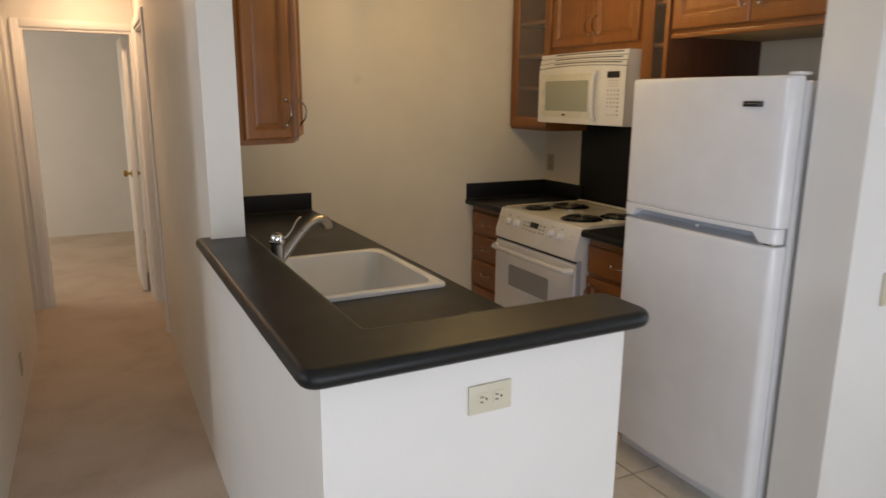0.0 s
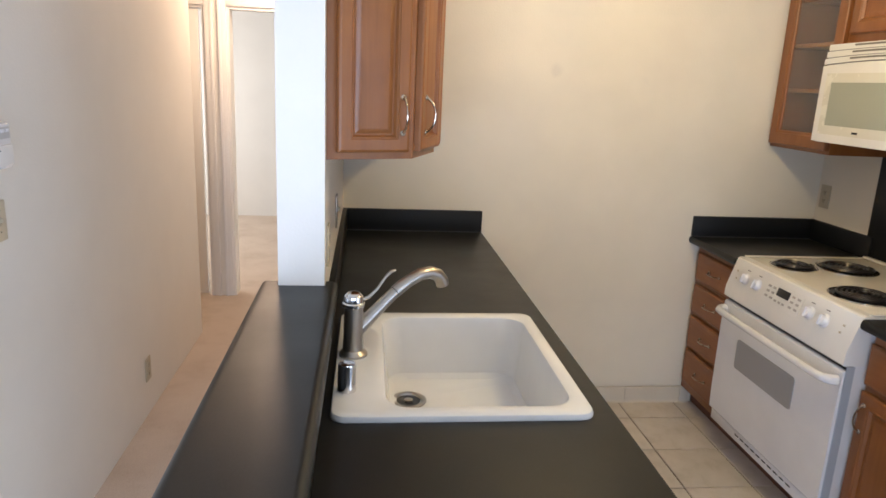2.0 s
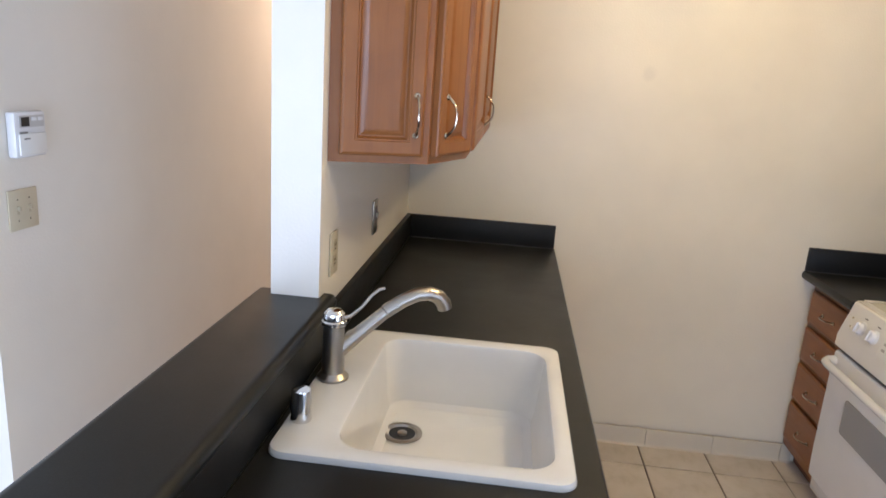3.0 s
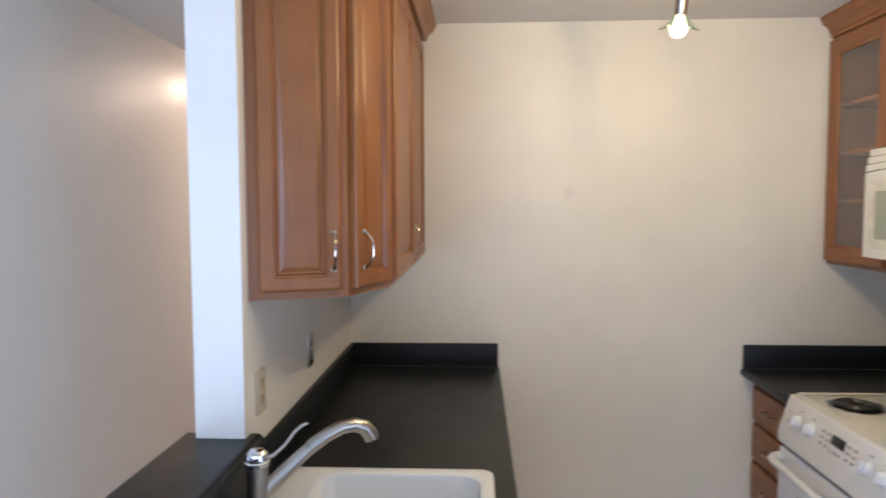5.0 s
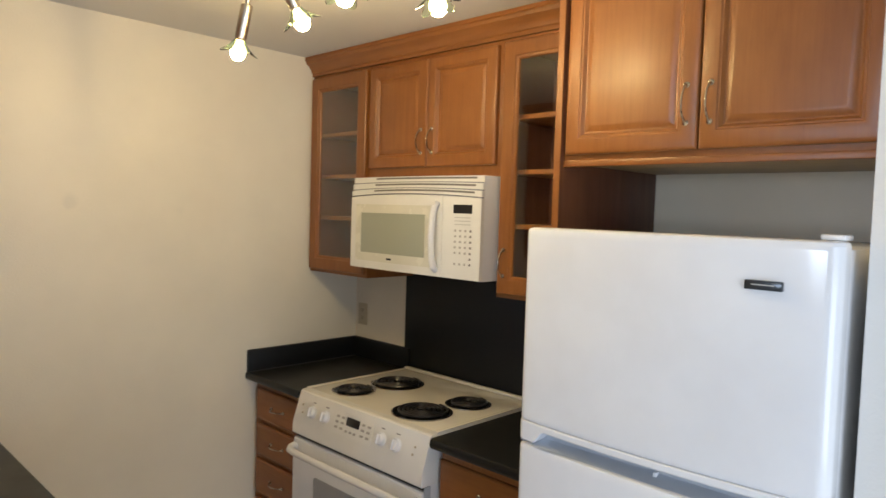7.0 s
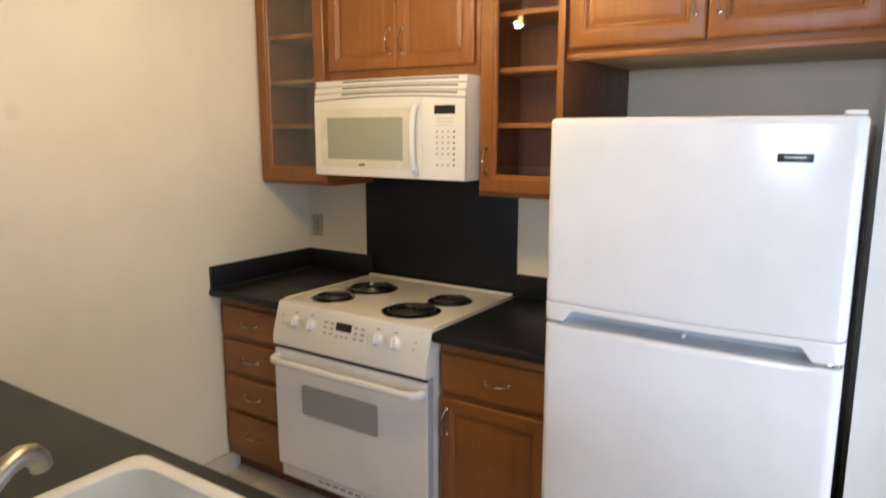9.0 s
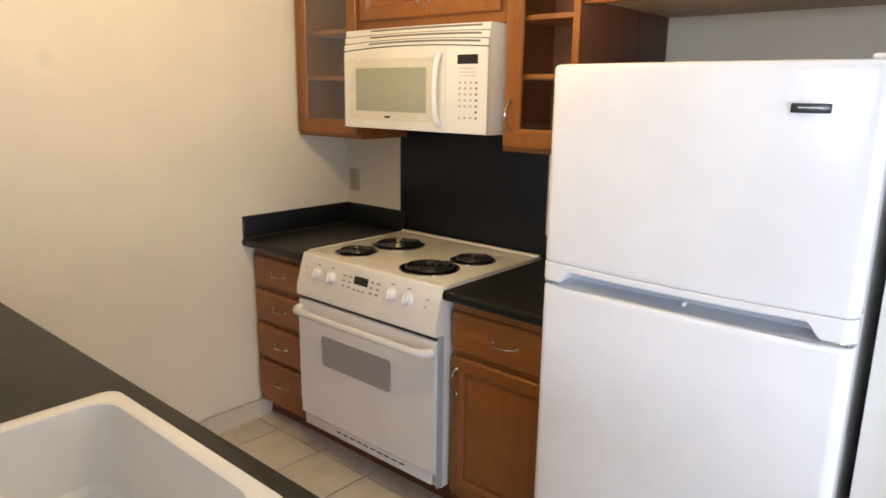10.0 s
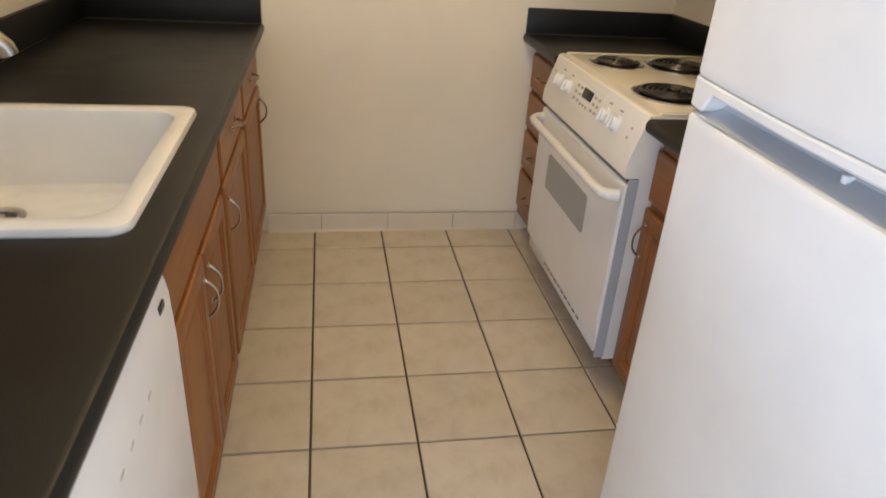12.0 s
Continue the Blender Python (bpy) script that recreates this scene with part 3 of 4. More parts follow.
def tap():
    ob = thing("kitchen_tap", (0.103, 2.446, 0.930), "brushed nickel single-lever kitchen tap with pull-out spout", "tap")
    bx, by = 0.103, 2.446
    bm = bmesh.new()
    lathe(bm, [(0, 0), (0.036, 0), (0.036, 0.006), (0.030, 0.012), (0.026, 0.016), (0.0255, 0.030), (0.0235, 0.118), (0.0235, 0.126)], pose(bx, by, 0.930), 28)
    part("body", bm, NICKEL, ob)
    bm = bmesh.new()
    lathe(bm, [(0.0235, 0.126), (0.028, 0.130), (0.028, 0.138), (0.025, 0.141), (0.025, 0.146), (0.023, 0.156), (0.016, 0.164), (0.008, 0.167), (0, 0.167)], pose(bx, by, 0.930), 28)
    part("cap", bm, CHROME, ob, "polished domed cap")
    bm = bmesh.new()
    dx, dy = 0.88, 0.475
    prof = [(0.010, 0.994, 0.0185), (0.050, 1.026, 0.0170), (0.090, 1.058, 0.0155), (0.118, 1.079, 0.0150)]
    tube(bm, [(bx + dx * a, by + dy * a, z) for a, z, r in prof], [r for a, z, r in prof], 18)
    part("spout", bm, NICKEL, ob)
    bm = bmesh.new()
    prof = [(0.119, 1.080, 0.0162), (0.128, 1.086, 0.0165), (0.160, 1.104, 0.0162), (0.195, 1.117, 0.0164), (0.225, 1.118, 0.0170), (0.249, 1.108, 0.0178), (0.263, 1.091, 0.0182), (0.267, 1.078, 0.0176)]
    tube(bm, [(bx + dx * a, by + dy * a, z) for a, z, r in prof], [r for a, z, r in prof], 18)
    part("spray_head", bm, NICKEL, ob, "pull-out spray head with a thin collar")
    bm = bmesh.new()
    tube(bm, [(bx + 0.015, by + 0.0, 1.074), (bx + 0.036, by + 0.006, 1.080), (bx + 0.058, by + 0.014, 1.100), (bx + 0.078, by + 0.028, 1.127), (bx + 0.092, by + 0.040, 1.138), (bx + 0.103, by + 0.046, 1.140)], [0.0060, 0.0044, 0.0034, 0.0036, 0.0046, 0.0036], 16)
    part("lever", bm, NICKEL, ob)


sink()
tap()
c = thing("air_gap", (0.093, 2.243, 0.930), "polished chrome air gap cap on the sink rim", "air gap")
bm = bmesh.new()
lathe(bm, [(0, 0), (0.021, 0), (0.0215, 0.004), (0.020, 0.010), (0.020, 0.060), (0.0185, 0.065), (0.0, 0.066)], pose(0.093, 2.243, 0.9302), 24)
part("cap", bm, CHROME, c)
part("slot", boxes(((0.073, 2.232, 0.948), (0.0738, 2.254, 0.978))), BLACK, c, "dark side slot")


# ---- stove
def stove():
    ob = thing("stove", (2.05, 3.165, 0.011), "white slide-in electric coil stove with oven", "stove")
    y0, y1 = 2.776, 3.556
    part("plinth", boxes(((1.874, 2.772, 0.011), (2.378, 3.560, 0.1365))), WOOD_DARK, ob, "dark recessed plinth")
    part("body", boxes(((1.765, y0 + 0.004, 0.137), (2.37, y1 - 0.004, 0.897))), FRIDGE_WHITE, ob)
    top = part("cooktop", boxes(((1.766, y0 - 0.004, 0.906), (2.375, y1 + 0.004, 0.922), 0.004)), STOVE_TOP, ob, "cream enamel cooktop with raised rim")
    part("back_rim", boxes(((2.352, y0 - 0.004, 0.9225), (2.375, y1 + 0.004, 0.934), 0.003)), STOVE_TOP, top)
    part("side_rim", boxes(((1.790, y0 - 0.004, 0.9222), (2.3515, y0 + 0.012, 0.928), 0.002)), STOVE_TOP, top)
    part("side_rim", boxes(((1.790, y1 - 0.012, 0.9222), (2.3515, y1 + 0.004, 0.928), 0.002)), STOVE_TOP, top)
    # sloping console
    bm = bmesh.new()
    prism(bm, [(1.800, 0.9225), (1.772, 0.9225), (1.760, 0.916), (1.722, 0.792), (1.720, 0.750), (1.724, 0.745), (1.800, 0.745)], "y", y0, y1)
    con = part("console", bm, CREAM_LIGHT, ob, "sloping cream control panel")
    tilt = math.atan2(0.038, 0.124)

    def on(y, z):
        """A pose on the sloping face: x across, y out, z up the slope."""
        f = (0.916 - z) / 0.124
        return Matrix.Translation((1.760 - 0.038 * f, y, z)) @ Matrix(((0, -math.cos(tilt), math.sin(tilt), 0), (1, 0, 0, 0), (0, math.sin(tilt), math.cos(tilt), 0), (0, 0, 0, 1)))
    for y in (3.440, 3.354, 3.012, 2.930):
        m = on(y, 0.852)
        bm = bmesh.new()
        q = m @ Matrix.Rotation(radians(-90), 4, "X")
        lathe(bm, [(0, 0.0), (0.026, 0.0), (0.0265, 0.002), (0.021, 0.005), (0.0195, 0.018), (0.0165, 0.021), (0, 0.0215)], q, 24)
        kn = part("knob", bm, FRIDGE_WHITE, con, "round white burner knob")
        bm = bmesh.new()
        addbox(bm, (-0.0035, 0.018, -0.018), (0.0035, 0.027, 0.018), 0.002)
        bm.transform(m)
        part("grip", bm, FRIDGE_WHITE, kn)
        bm = bmesh.new()
        addbox(bm, (-0.010, 0.0005, 0.036), (0.010, 0.0014, 0.040))
        bm.transform(m)
        part("mark", bm, PRINT, con)

    def plate(y, z, w, h, d, material, name, label="", bev=0.002):
        bm = bmesh.new()
        addbox(bm, (-w / 2, 0.0003, -h / 2), (w / 2, d, h / 2), bev if d > 0.003 else 0)
        bm.transform(on(y, z))
        return part(name, bm, material, con, label)
    plate(3.180, 0.853, 0.235, 0.085, 0.002, CREAM_LIGHT, "key_panel", "oven timer key panel")
    plate(3.180, 0.868, 0.078, 0.032, 0.005, BLACK, "display", "black clock display")
    for dy in (-0.095, -0.062, 0.062, 0.095):
        for dz in (0.022, 0.002, -0.018):
            plate(3.180 + dy, 0.853 + dz, 0.018, 0.009, 0.004, KEY_GREY, "key", bev=0.001)
    for dy in (-0.02, 0.004, 0.03):
        plate(3.180 + dy, 0.832, 0.014, 0.009, 0.004, KEY_GREY, "key", bev=0.001)
    for y, z in ((3.515, 0.868), (3.505, 0.838), (2.835, 0.868), (2.840, 0.842)):
        plate(y, z, 0.007, 0.007, 0.003, IVORY_DARK, "indicator_lamp")
    # dark gap and oven door
    part("gap_strip", boxes(((1.742, y0 + 0.006, 0.728), (1.766, y1 - 0.006, 0.7448))), BLACK, ob, "dark vent gap above the door")
    bm = bmesh.new()
    prism(bm, [(1.764, 0.205), (1.733, 0.205), (1.727, 0.212), (1.724, 0.30), (1.724, 0.66), (1.728, 0.72), (1.734, 0.7275), (1.764, 0.7275)], "y", y0 + 0.002, y1 - 0.002)
    door = part("oven_door", bm, FRIDGE_WHITE, ob, "white oven door with grey window")
    bm = bmesh.new()
    prism(bm, rounded(3.000, 3.400, 0.468, 0.598, 0.014, 4), "x", 1.7205, 1.7238)
    part("window", bm, OVEN_GLASS, door, "grey oven window")
    bm = bmesh.new()
    bar = [(1.722, 3.538, 0.690), (1.700, 3.533, 0.690), (1.683, 3.515, 0.690), (1.677, 3.480, 0.690), (1.675, 3.165, 0.690), (1.677, 2.850, 0.690), (1.683, 2.815, 0.690), (1.700, 2.797, 0.690), (1.722, 2.792, 0.690)]
    tube(bm, bar, [0.019, 0.018, 0.0155, 0.0145, 0.0145, 0.0145, 0.0155, 0.018, 0.019], 18)
    part("handle", bm, FRIDGE_WHITE, door, "white bowed bar handle")
    kick = part("vent_panel", boxes(((1.740, y0 + 0.03, 0.150), (1.764, y1 - 0.004, 0.198), 0.004)), FRIDGE_WHITE, ob, "white lower panel with slots")
    for k in range(10):
        part("slot", boxes(((1.7388, 2.945 + 0.041 * k, 0.176), (1.7398, 2.972 + 0.041 * k, 0.182))), SLOT, kick)
    part("side_trim", boxes(((1.735, y0 - 0.002, 0.15), (1.765, y0 + 0.002, 0.743))), GREY_PLASTIC, ob)
    for x, y, r in ((1.914, 3.394, 0.080), (2.132, 3.362, 0.105), (1.922, 2.988, 0.105), (2.140, 2.947, 0.080)):
        bm = bmesh.new()
        lathe(bm, [(r + 0.014, 0.000), (r + 0.014, 0.003), (r + 0.009, 0.0045), (r + 0.004, 0.003)], pose(x, y, 0.9222), 32)
        burner = part("trim_ring", bm, CHROME, top, "chrome burner ring")
        bm = bmesh.new()
        lathe(bm, [(r + 0.004, 0.003), (r - 0.004, 0.0012), (0.02, 0.0006), (0, 0.0006)], pose(x, y, 0.9222), 32)
        part("drip_pan", bm, PAN_BLACK, top, "black enamel drip pan")
        bm = bmesh.new()
        turns = 4 if r < 0.09 else 5
        n = turns * 22
        pts = [(x + (0.018 + (r - 0.024) * k / n) * math.cos(2 * math.pi * turns * k / n), y + (0.018 + (r - 0.024) * k / n) * math.sin(2 * math.pi * turns * k / n), 0.9325) for k in range(n + 1)]
        tube(bm, pts, 0.0056, 6)
        part("coil", bm, COIL, top, "black spiral heating coil")


stove()


# ---- microwave over the stove
def microwave():
    ob = thing("microwave", (2.2, 3.175, 1.434), "white over-the-range microwave with vent grille", "microwave")
    y0, y1, z0, z1, xf = 2.796, 3.557, 1.434, 1.828, 2.046
    part("body", boxes(((xf, y0, z0), (2.4225, y1, z1), 0.003)), FRIDGE_WHITE, ob)

    def face(a, b, c_, d_, x, name, material, label="", parent=None, bulge=0.014, n=10, low=0.0, high=0.0):
        """A bowed front piece; low and high arch its lower and upper edge."""
        bm = bmesh.new()
        mid, half = (y0 + y1) / 2, (y1 - y0) / 2
        cols = []
        for k in range(n + 1):
            y = a + (b - a) * k / n
            u = 1 - ((y - mid) / half) ** 2
            xx, zl, zh = x - bulge * u, c_ + low * u, d_ + high * u
            cols.append([(xf + 0.001, y, zl), (xx, y, zl), (xx, y, zh), (xf + 0.001, y, zh)])
        loft(bm, cols, True, True)
        return part(name, bm, material, parent or ob, label)
    door = face(2.985, y1, z0 + 0.004, 1.742, 2.030, "door", CREAM_LIGHT, "white microwave door with screened window", high=0.013)
    face(y0, 2.983, z0 + 0.004, 1.742, 2.030, "control_panel", CREAM_LIGHT, "white keypad panel", high=0.013)
    face(3.030, 3.520, 1.470, 1.712, 2.0288, "inner_frame", CREAM_FRAME, "cream recessed door frame", door)
    face(3.075, 3.478, 1.506, 1.676, 2.0276, "window", MW_GLASS, "grey green screened window", door)
    face(3.270, 3.300, 1.481, 1.489, 2.0272, "badge", BADGE, "small dark badge", door)
    # shade in the grille's slots and gaps is put on as grey strips
    for k, (za, zb) in enumerate(((1.747, 1.770), (1.775, 1.798), (1.803, 1.827))):
        rise = 0.013 - 0.0043 * k
        face(y0, y1, za, zb, 2.032 + 0.006 * k, "vent_slat", CREAM_LIGHT, low=rise, high=rise - 0.003)
        face(y0 + 0.035, 3.395, zb - 0.012, zb - 0.0045, 2.0314 + 0.006 * k, "vent_slot_shade", VENT_GREY, "grey strip for the shade in a vent slot", low=rise - 0.002, high=rise - 0.0025)
    for k, z in enumerate((1.742, 1.770, 1.798)):
        rise = 0.013 - 0.0043 * k
        face(y0 + 0.004, y1 - 0.004, z, z + 0.005, 2.043, "vent_gap_shade", GASKET, "grey strip for the shade in a grille gap", bulge=0.008, low=rise, high=rise)
    bm = bmesh.new()
    pts = [(2.018, 3.010, 1.462), (2.002, 3.010, 1.476), (1.992, 3.010, 1.51), (1.986, 3.010, 1.592), (1.992, 3.010, 1.675), (2.002, 3.010, 1.708), (2.018, 3.010, 1.722)]
    tube(bm, pts, [0.013, 0.0135, 0.0125, 0.0115, 0.0125, 0.0135, 0.013], 18)
    part("handle", bm, FRIDGE_WHITE, door, "white bowed upright handle")
    face(2.838, 2.928, 1.685, 1.718, 2.0290, "display", BLACK, "black clock display")
    for r in range(3):
        face(2.845, 2.92, 1.668 - 0.013 * r, 1.671 - 0.013 * r, 2.0290, "print_line", PALE_PRINT)
    for r in range(7):
        for k in range(4):
            yy = 2.916 - 0.0245 * k
            zz = 1.620 - 0.021 * r
            if k == 3 or r not in (5,):
                face(yy - 0.0045, yy + 0.0045, zz - 0.004, zz + 0.004, 2.0290, "key_mark", KEY_GREY if k < 3 else PRINT, n=1)
    ob.location.x -= 0.024


microwave()


# ---- wall cabinets over the stove
def glazed_cabinet(y0, y1, label, handle_side):
    ob = thing("glazed_wall_cabinet", (2.25, (y0 + y1) / 2, 1.376), label, "wall cabinet", "wall cabinets over the stove")
    z0, z1, xf, t = 1.376, 2.330, 2.100, 0.018
    part("side", boxes(((xf + 0.018, y0, z0), (2.398, y0 + t, z1))), WOOD_Z, ob)
    part("side", boxes(((xf + 0.018, y1 - t, z0), (2.398, y1, z1))), WOOD_Z, ob)
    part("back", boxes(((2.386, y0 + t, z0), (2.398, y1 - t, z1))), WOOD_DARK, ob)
    part("bottom", boxes(((xf + 0.018, y0 + t, z0 + 0.012), (2.386, y1 - t, z0 + 0.03))), WOOD_Y, ob)
    part("top", boxes(((xf + 0.018, y0 + t, z1 - 0.03), (2.386, y1 - t, z1 - 0.012))), WOOD_Y, ob)
    # thin dark sheets added on the inner sides, so the shade inside looks deeper
    part("lining", boxes(((xf + 0.020, y0 + t, z0 + 0.031), (2.3855, y0 + t + 0.003, z1 - 0.031)), ((xf + 0.020, y1 - t - 0.003, z0 + 0.031), (2.3855, y1 - t, z1 - 0.031))), WOOD_DARK, ob, "dark brown sheets added to deepen the shade inside")
    for z in (1.634, 1.836, 2.038):
        part("shelf", boxes(((xf + 0.035, y0 + t + 0.004, z), (2.385, y1 - t - 0.004, z + 0.018), 0.001)), WOOD_Y, ob)
    part("face_frame", boxes(((xf, y0, z0), (xf + 0.018, y0 + 0.04, z1)), ((xf, y1 - 0.04, z0), (xf + 0.018, y1, z1)), ((xf, y0 + 0.04, z0), (xf + 0.018, y1 - 0.04, z0 + 0.04)), ((xf, y0 + 0.04, z1 - 0.04), (xf + 0.018, y1 - 0.04, z1))), WOOD_Z, ob)
    w, h = y1 - y0 - 0.024, z1 - z0 - 0.03
    glass_door(ob, (xf - 0.001, y0 + 0.012, z0 + 0.016), (0, 1, 0), (-1, 0, 0), w, h, (0.026 if handle_side < 0 else w - 0.03, 0.115))


glazed_cabinet(3.556, 3.998, "stained maple wall cabinet with glass door and bare shelves", -1)
glazed_cabinet(2.342, 2.788, "stained maple glass-door wall cabinet beside the fridge", 1)

c = thing("wall_cabinet", (2.25, 3.17, 1.83), "stained maple two-door wall cabinet above the microwave", "wall cabinet", "wall cabinets over the stove")
part("body", boxes(((2.100, 2.790, 1.831), (2.398, 3.554, 2.330), 0.001)), WOOD_Z, c)
cab_door(c, (2.099, 2.806, 1.872), (0, 1, 0), (-1, 0, 0), 0.365, 0.440, WOOD_Z, (0.335, 0.105, True))
cab_door(c, (2.099, 3.174, 1.872), (0, 1, 0), (-1, 0, 0), 0.365, 0.440, WOOD_Z, (0.030, 0.105, True))

c = thing("fridge_top_cabinet", (2.1, 1.88, 1.832), "deep stained maple two-door cabinet above the fridge", "wall cabinet", "wall cabinets over the stove")
part("body", boxes(((1.822, 1.487, 1.850), (2.398, 2.318, 2.4185), 0.001)), WOOD_Z, c)
part("bottom_rail", boxes(((1.815, 1.4875, 1.832), (1.845, 2.3175, 1.8495), 0.001)), WOOD_Y, c)
part("underside", boxes(((1.8455, 1.4875, 1.8445), (2.397, 2.3175, 1.8498))), PALE_WOOD, c, "pale unfinished underside")
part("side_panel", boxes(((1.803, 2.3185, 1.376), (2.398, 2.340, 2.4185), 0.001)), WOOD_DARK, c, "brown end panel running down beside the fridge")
part("panel_edge", boxes(((1.799, 2.3185, 1.376), (1.8028, 2.340, 2.4185))), WOOD_Z, c)
cab_door(c, (1.821, 1.502, 1.866), (0, 1, 0), (-1, 0, 0), 0.408, 0.500, WOOD_Z, (0.380, 0.115, True))
cab_door(c, (1.821, 1.914, 1.866), (0, 1, 0), (-1, 0, 0), 0.392, 0.500, WOOD_Z, (0.030, 0.115, True))

# crown mouldings
CROWN = [(0.0, 2.331), (0.010, 2.331), (0.010, 2.345), (0.016, 2.350), (0.020, 2.362), (0.030, 2.376), (0.046, 2.388), (0.050, 2.400), (0.056, 2.404), (0.056, 2.4185), (0.0, 2.4185)]
bm = bmesh.new()
prism(bm, [(2.118 - 0.018 - a, z) for a, z in CROWN] + [(2.16, 2.4185), (2.16, 2.331)], "y", 2.3415, 3.9985)
solid("crown_moulding", bm, WOOD_Y, "stained maple crown moulding along the wall cabinets", "moulding")

# ---- wall cabinet with angled end over the sink counter
c = thing("angled_wall_cabinet", (0.18, 3.3, 1.396), "stained maple wall cabinet with angled end doors over the sink counter", "wall cabinet")
PLAN = [(0.0225, 2.648), (0.255, 2.738), (0.336, 2.945), (0.338, 3.9985), (0.0225, 3.9985)]
bm = bmesh.new()
prism(bm, PLAN, "z", 1.396, 2.345)
part("body", bm, WOOD_Z, c)


def along_wall(p, q, inset0, inset1, handle):
    p, q = Vector((*p, 1.416)), Vector((*q, 1.416))
    u = (q - p).normalized()
    n = Vector((u.y, -u.x, 0))
    w = (q - p).length - inset0 - inset1
    cab_door(c, p + u * inset0 + n * 0.001, u, n, w, 0.91, WOOD_Z, handle(w), shrink=min(1.0, w / 0.26))


along_wall(PLAN[0], PLAN[1], 0.026, 0.018, lambda w: (w - 0.022, 0.10, True))
along_wall(PLAN[1], PLAN[2], 0.012, 0.012, lambda w: (0.036, 0.10, True))
along_wall((0.3362, 2.952), (0.3372, 3.49), 0.010, 0.004, lambda w: (w - 0.035, 0.095, True))
along_wall((0.3372, 3.49), (0.338, 3.9985), 0.004, 0.012, lambda w: None)
bm = bmesh.new()
prof = [(a, z) for a, z in CROWN]
corners = PLAN[:4]
rows = []
for a, z in prof[1:-1]:
    ring = []
    for i, p in enumerate(corners):
        p = Vector(p)
        ns = []
        if i > 0:
            d0 = (p - Vector(corners[i - 1])).normalized()
            ns.append(Vector((d0.y, -d0.x)))
        if i < len(corners) - 1:
            d1 = (Vector(corners[i + 1]) - p).normalized()
            ns.append(Vector((d1.y, -d1.x)))
        b = sum(ns, Vector((0, 0))).normalized()
        b = b / max(0.4, b.dot(ns[0]))
        ring.append(Vector((p.x + b.x * (a + 0.02), p.y + b.y * (a + 0.02), z + 0.0145 if z < 2.34 else z)))
    rows.append([bm.verts.new(v) for v in ring])
for ra, rb in zip(rows, rows[1:]):
    for k in range(3):
        bm.faces.new((ra[k], ra[k + 1], rb[k + 1], rb[k]))
bot = [bm.verts.new((p[0], p[1], 2.3455)) for p in corners]
for k in range(3):
    bm.faces.new((bot[k], bot[k + 1], rows[0][k + 1], rows[0][k]))
top = [bm.verts.new((p[0], p[1], 2.4185)) for p in corners]
for k in range(3):
    bm.faces.new((rows[-1][k], rows[-1][k + 1], top[k + 1], top[k]))
    bm.faces.new((top[k], top[k + 1], bot[k + 1], bot[k]))
part("crown", bm, WOOD_Y, c, "stained maple crown")


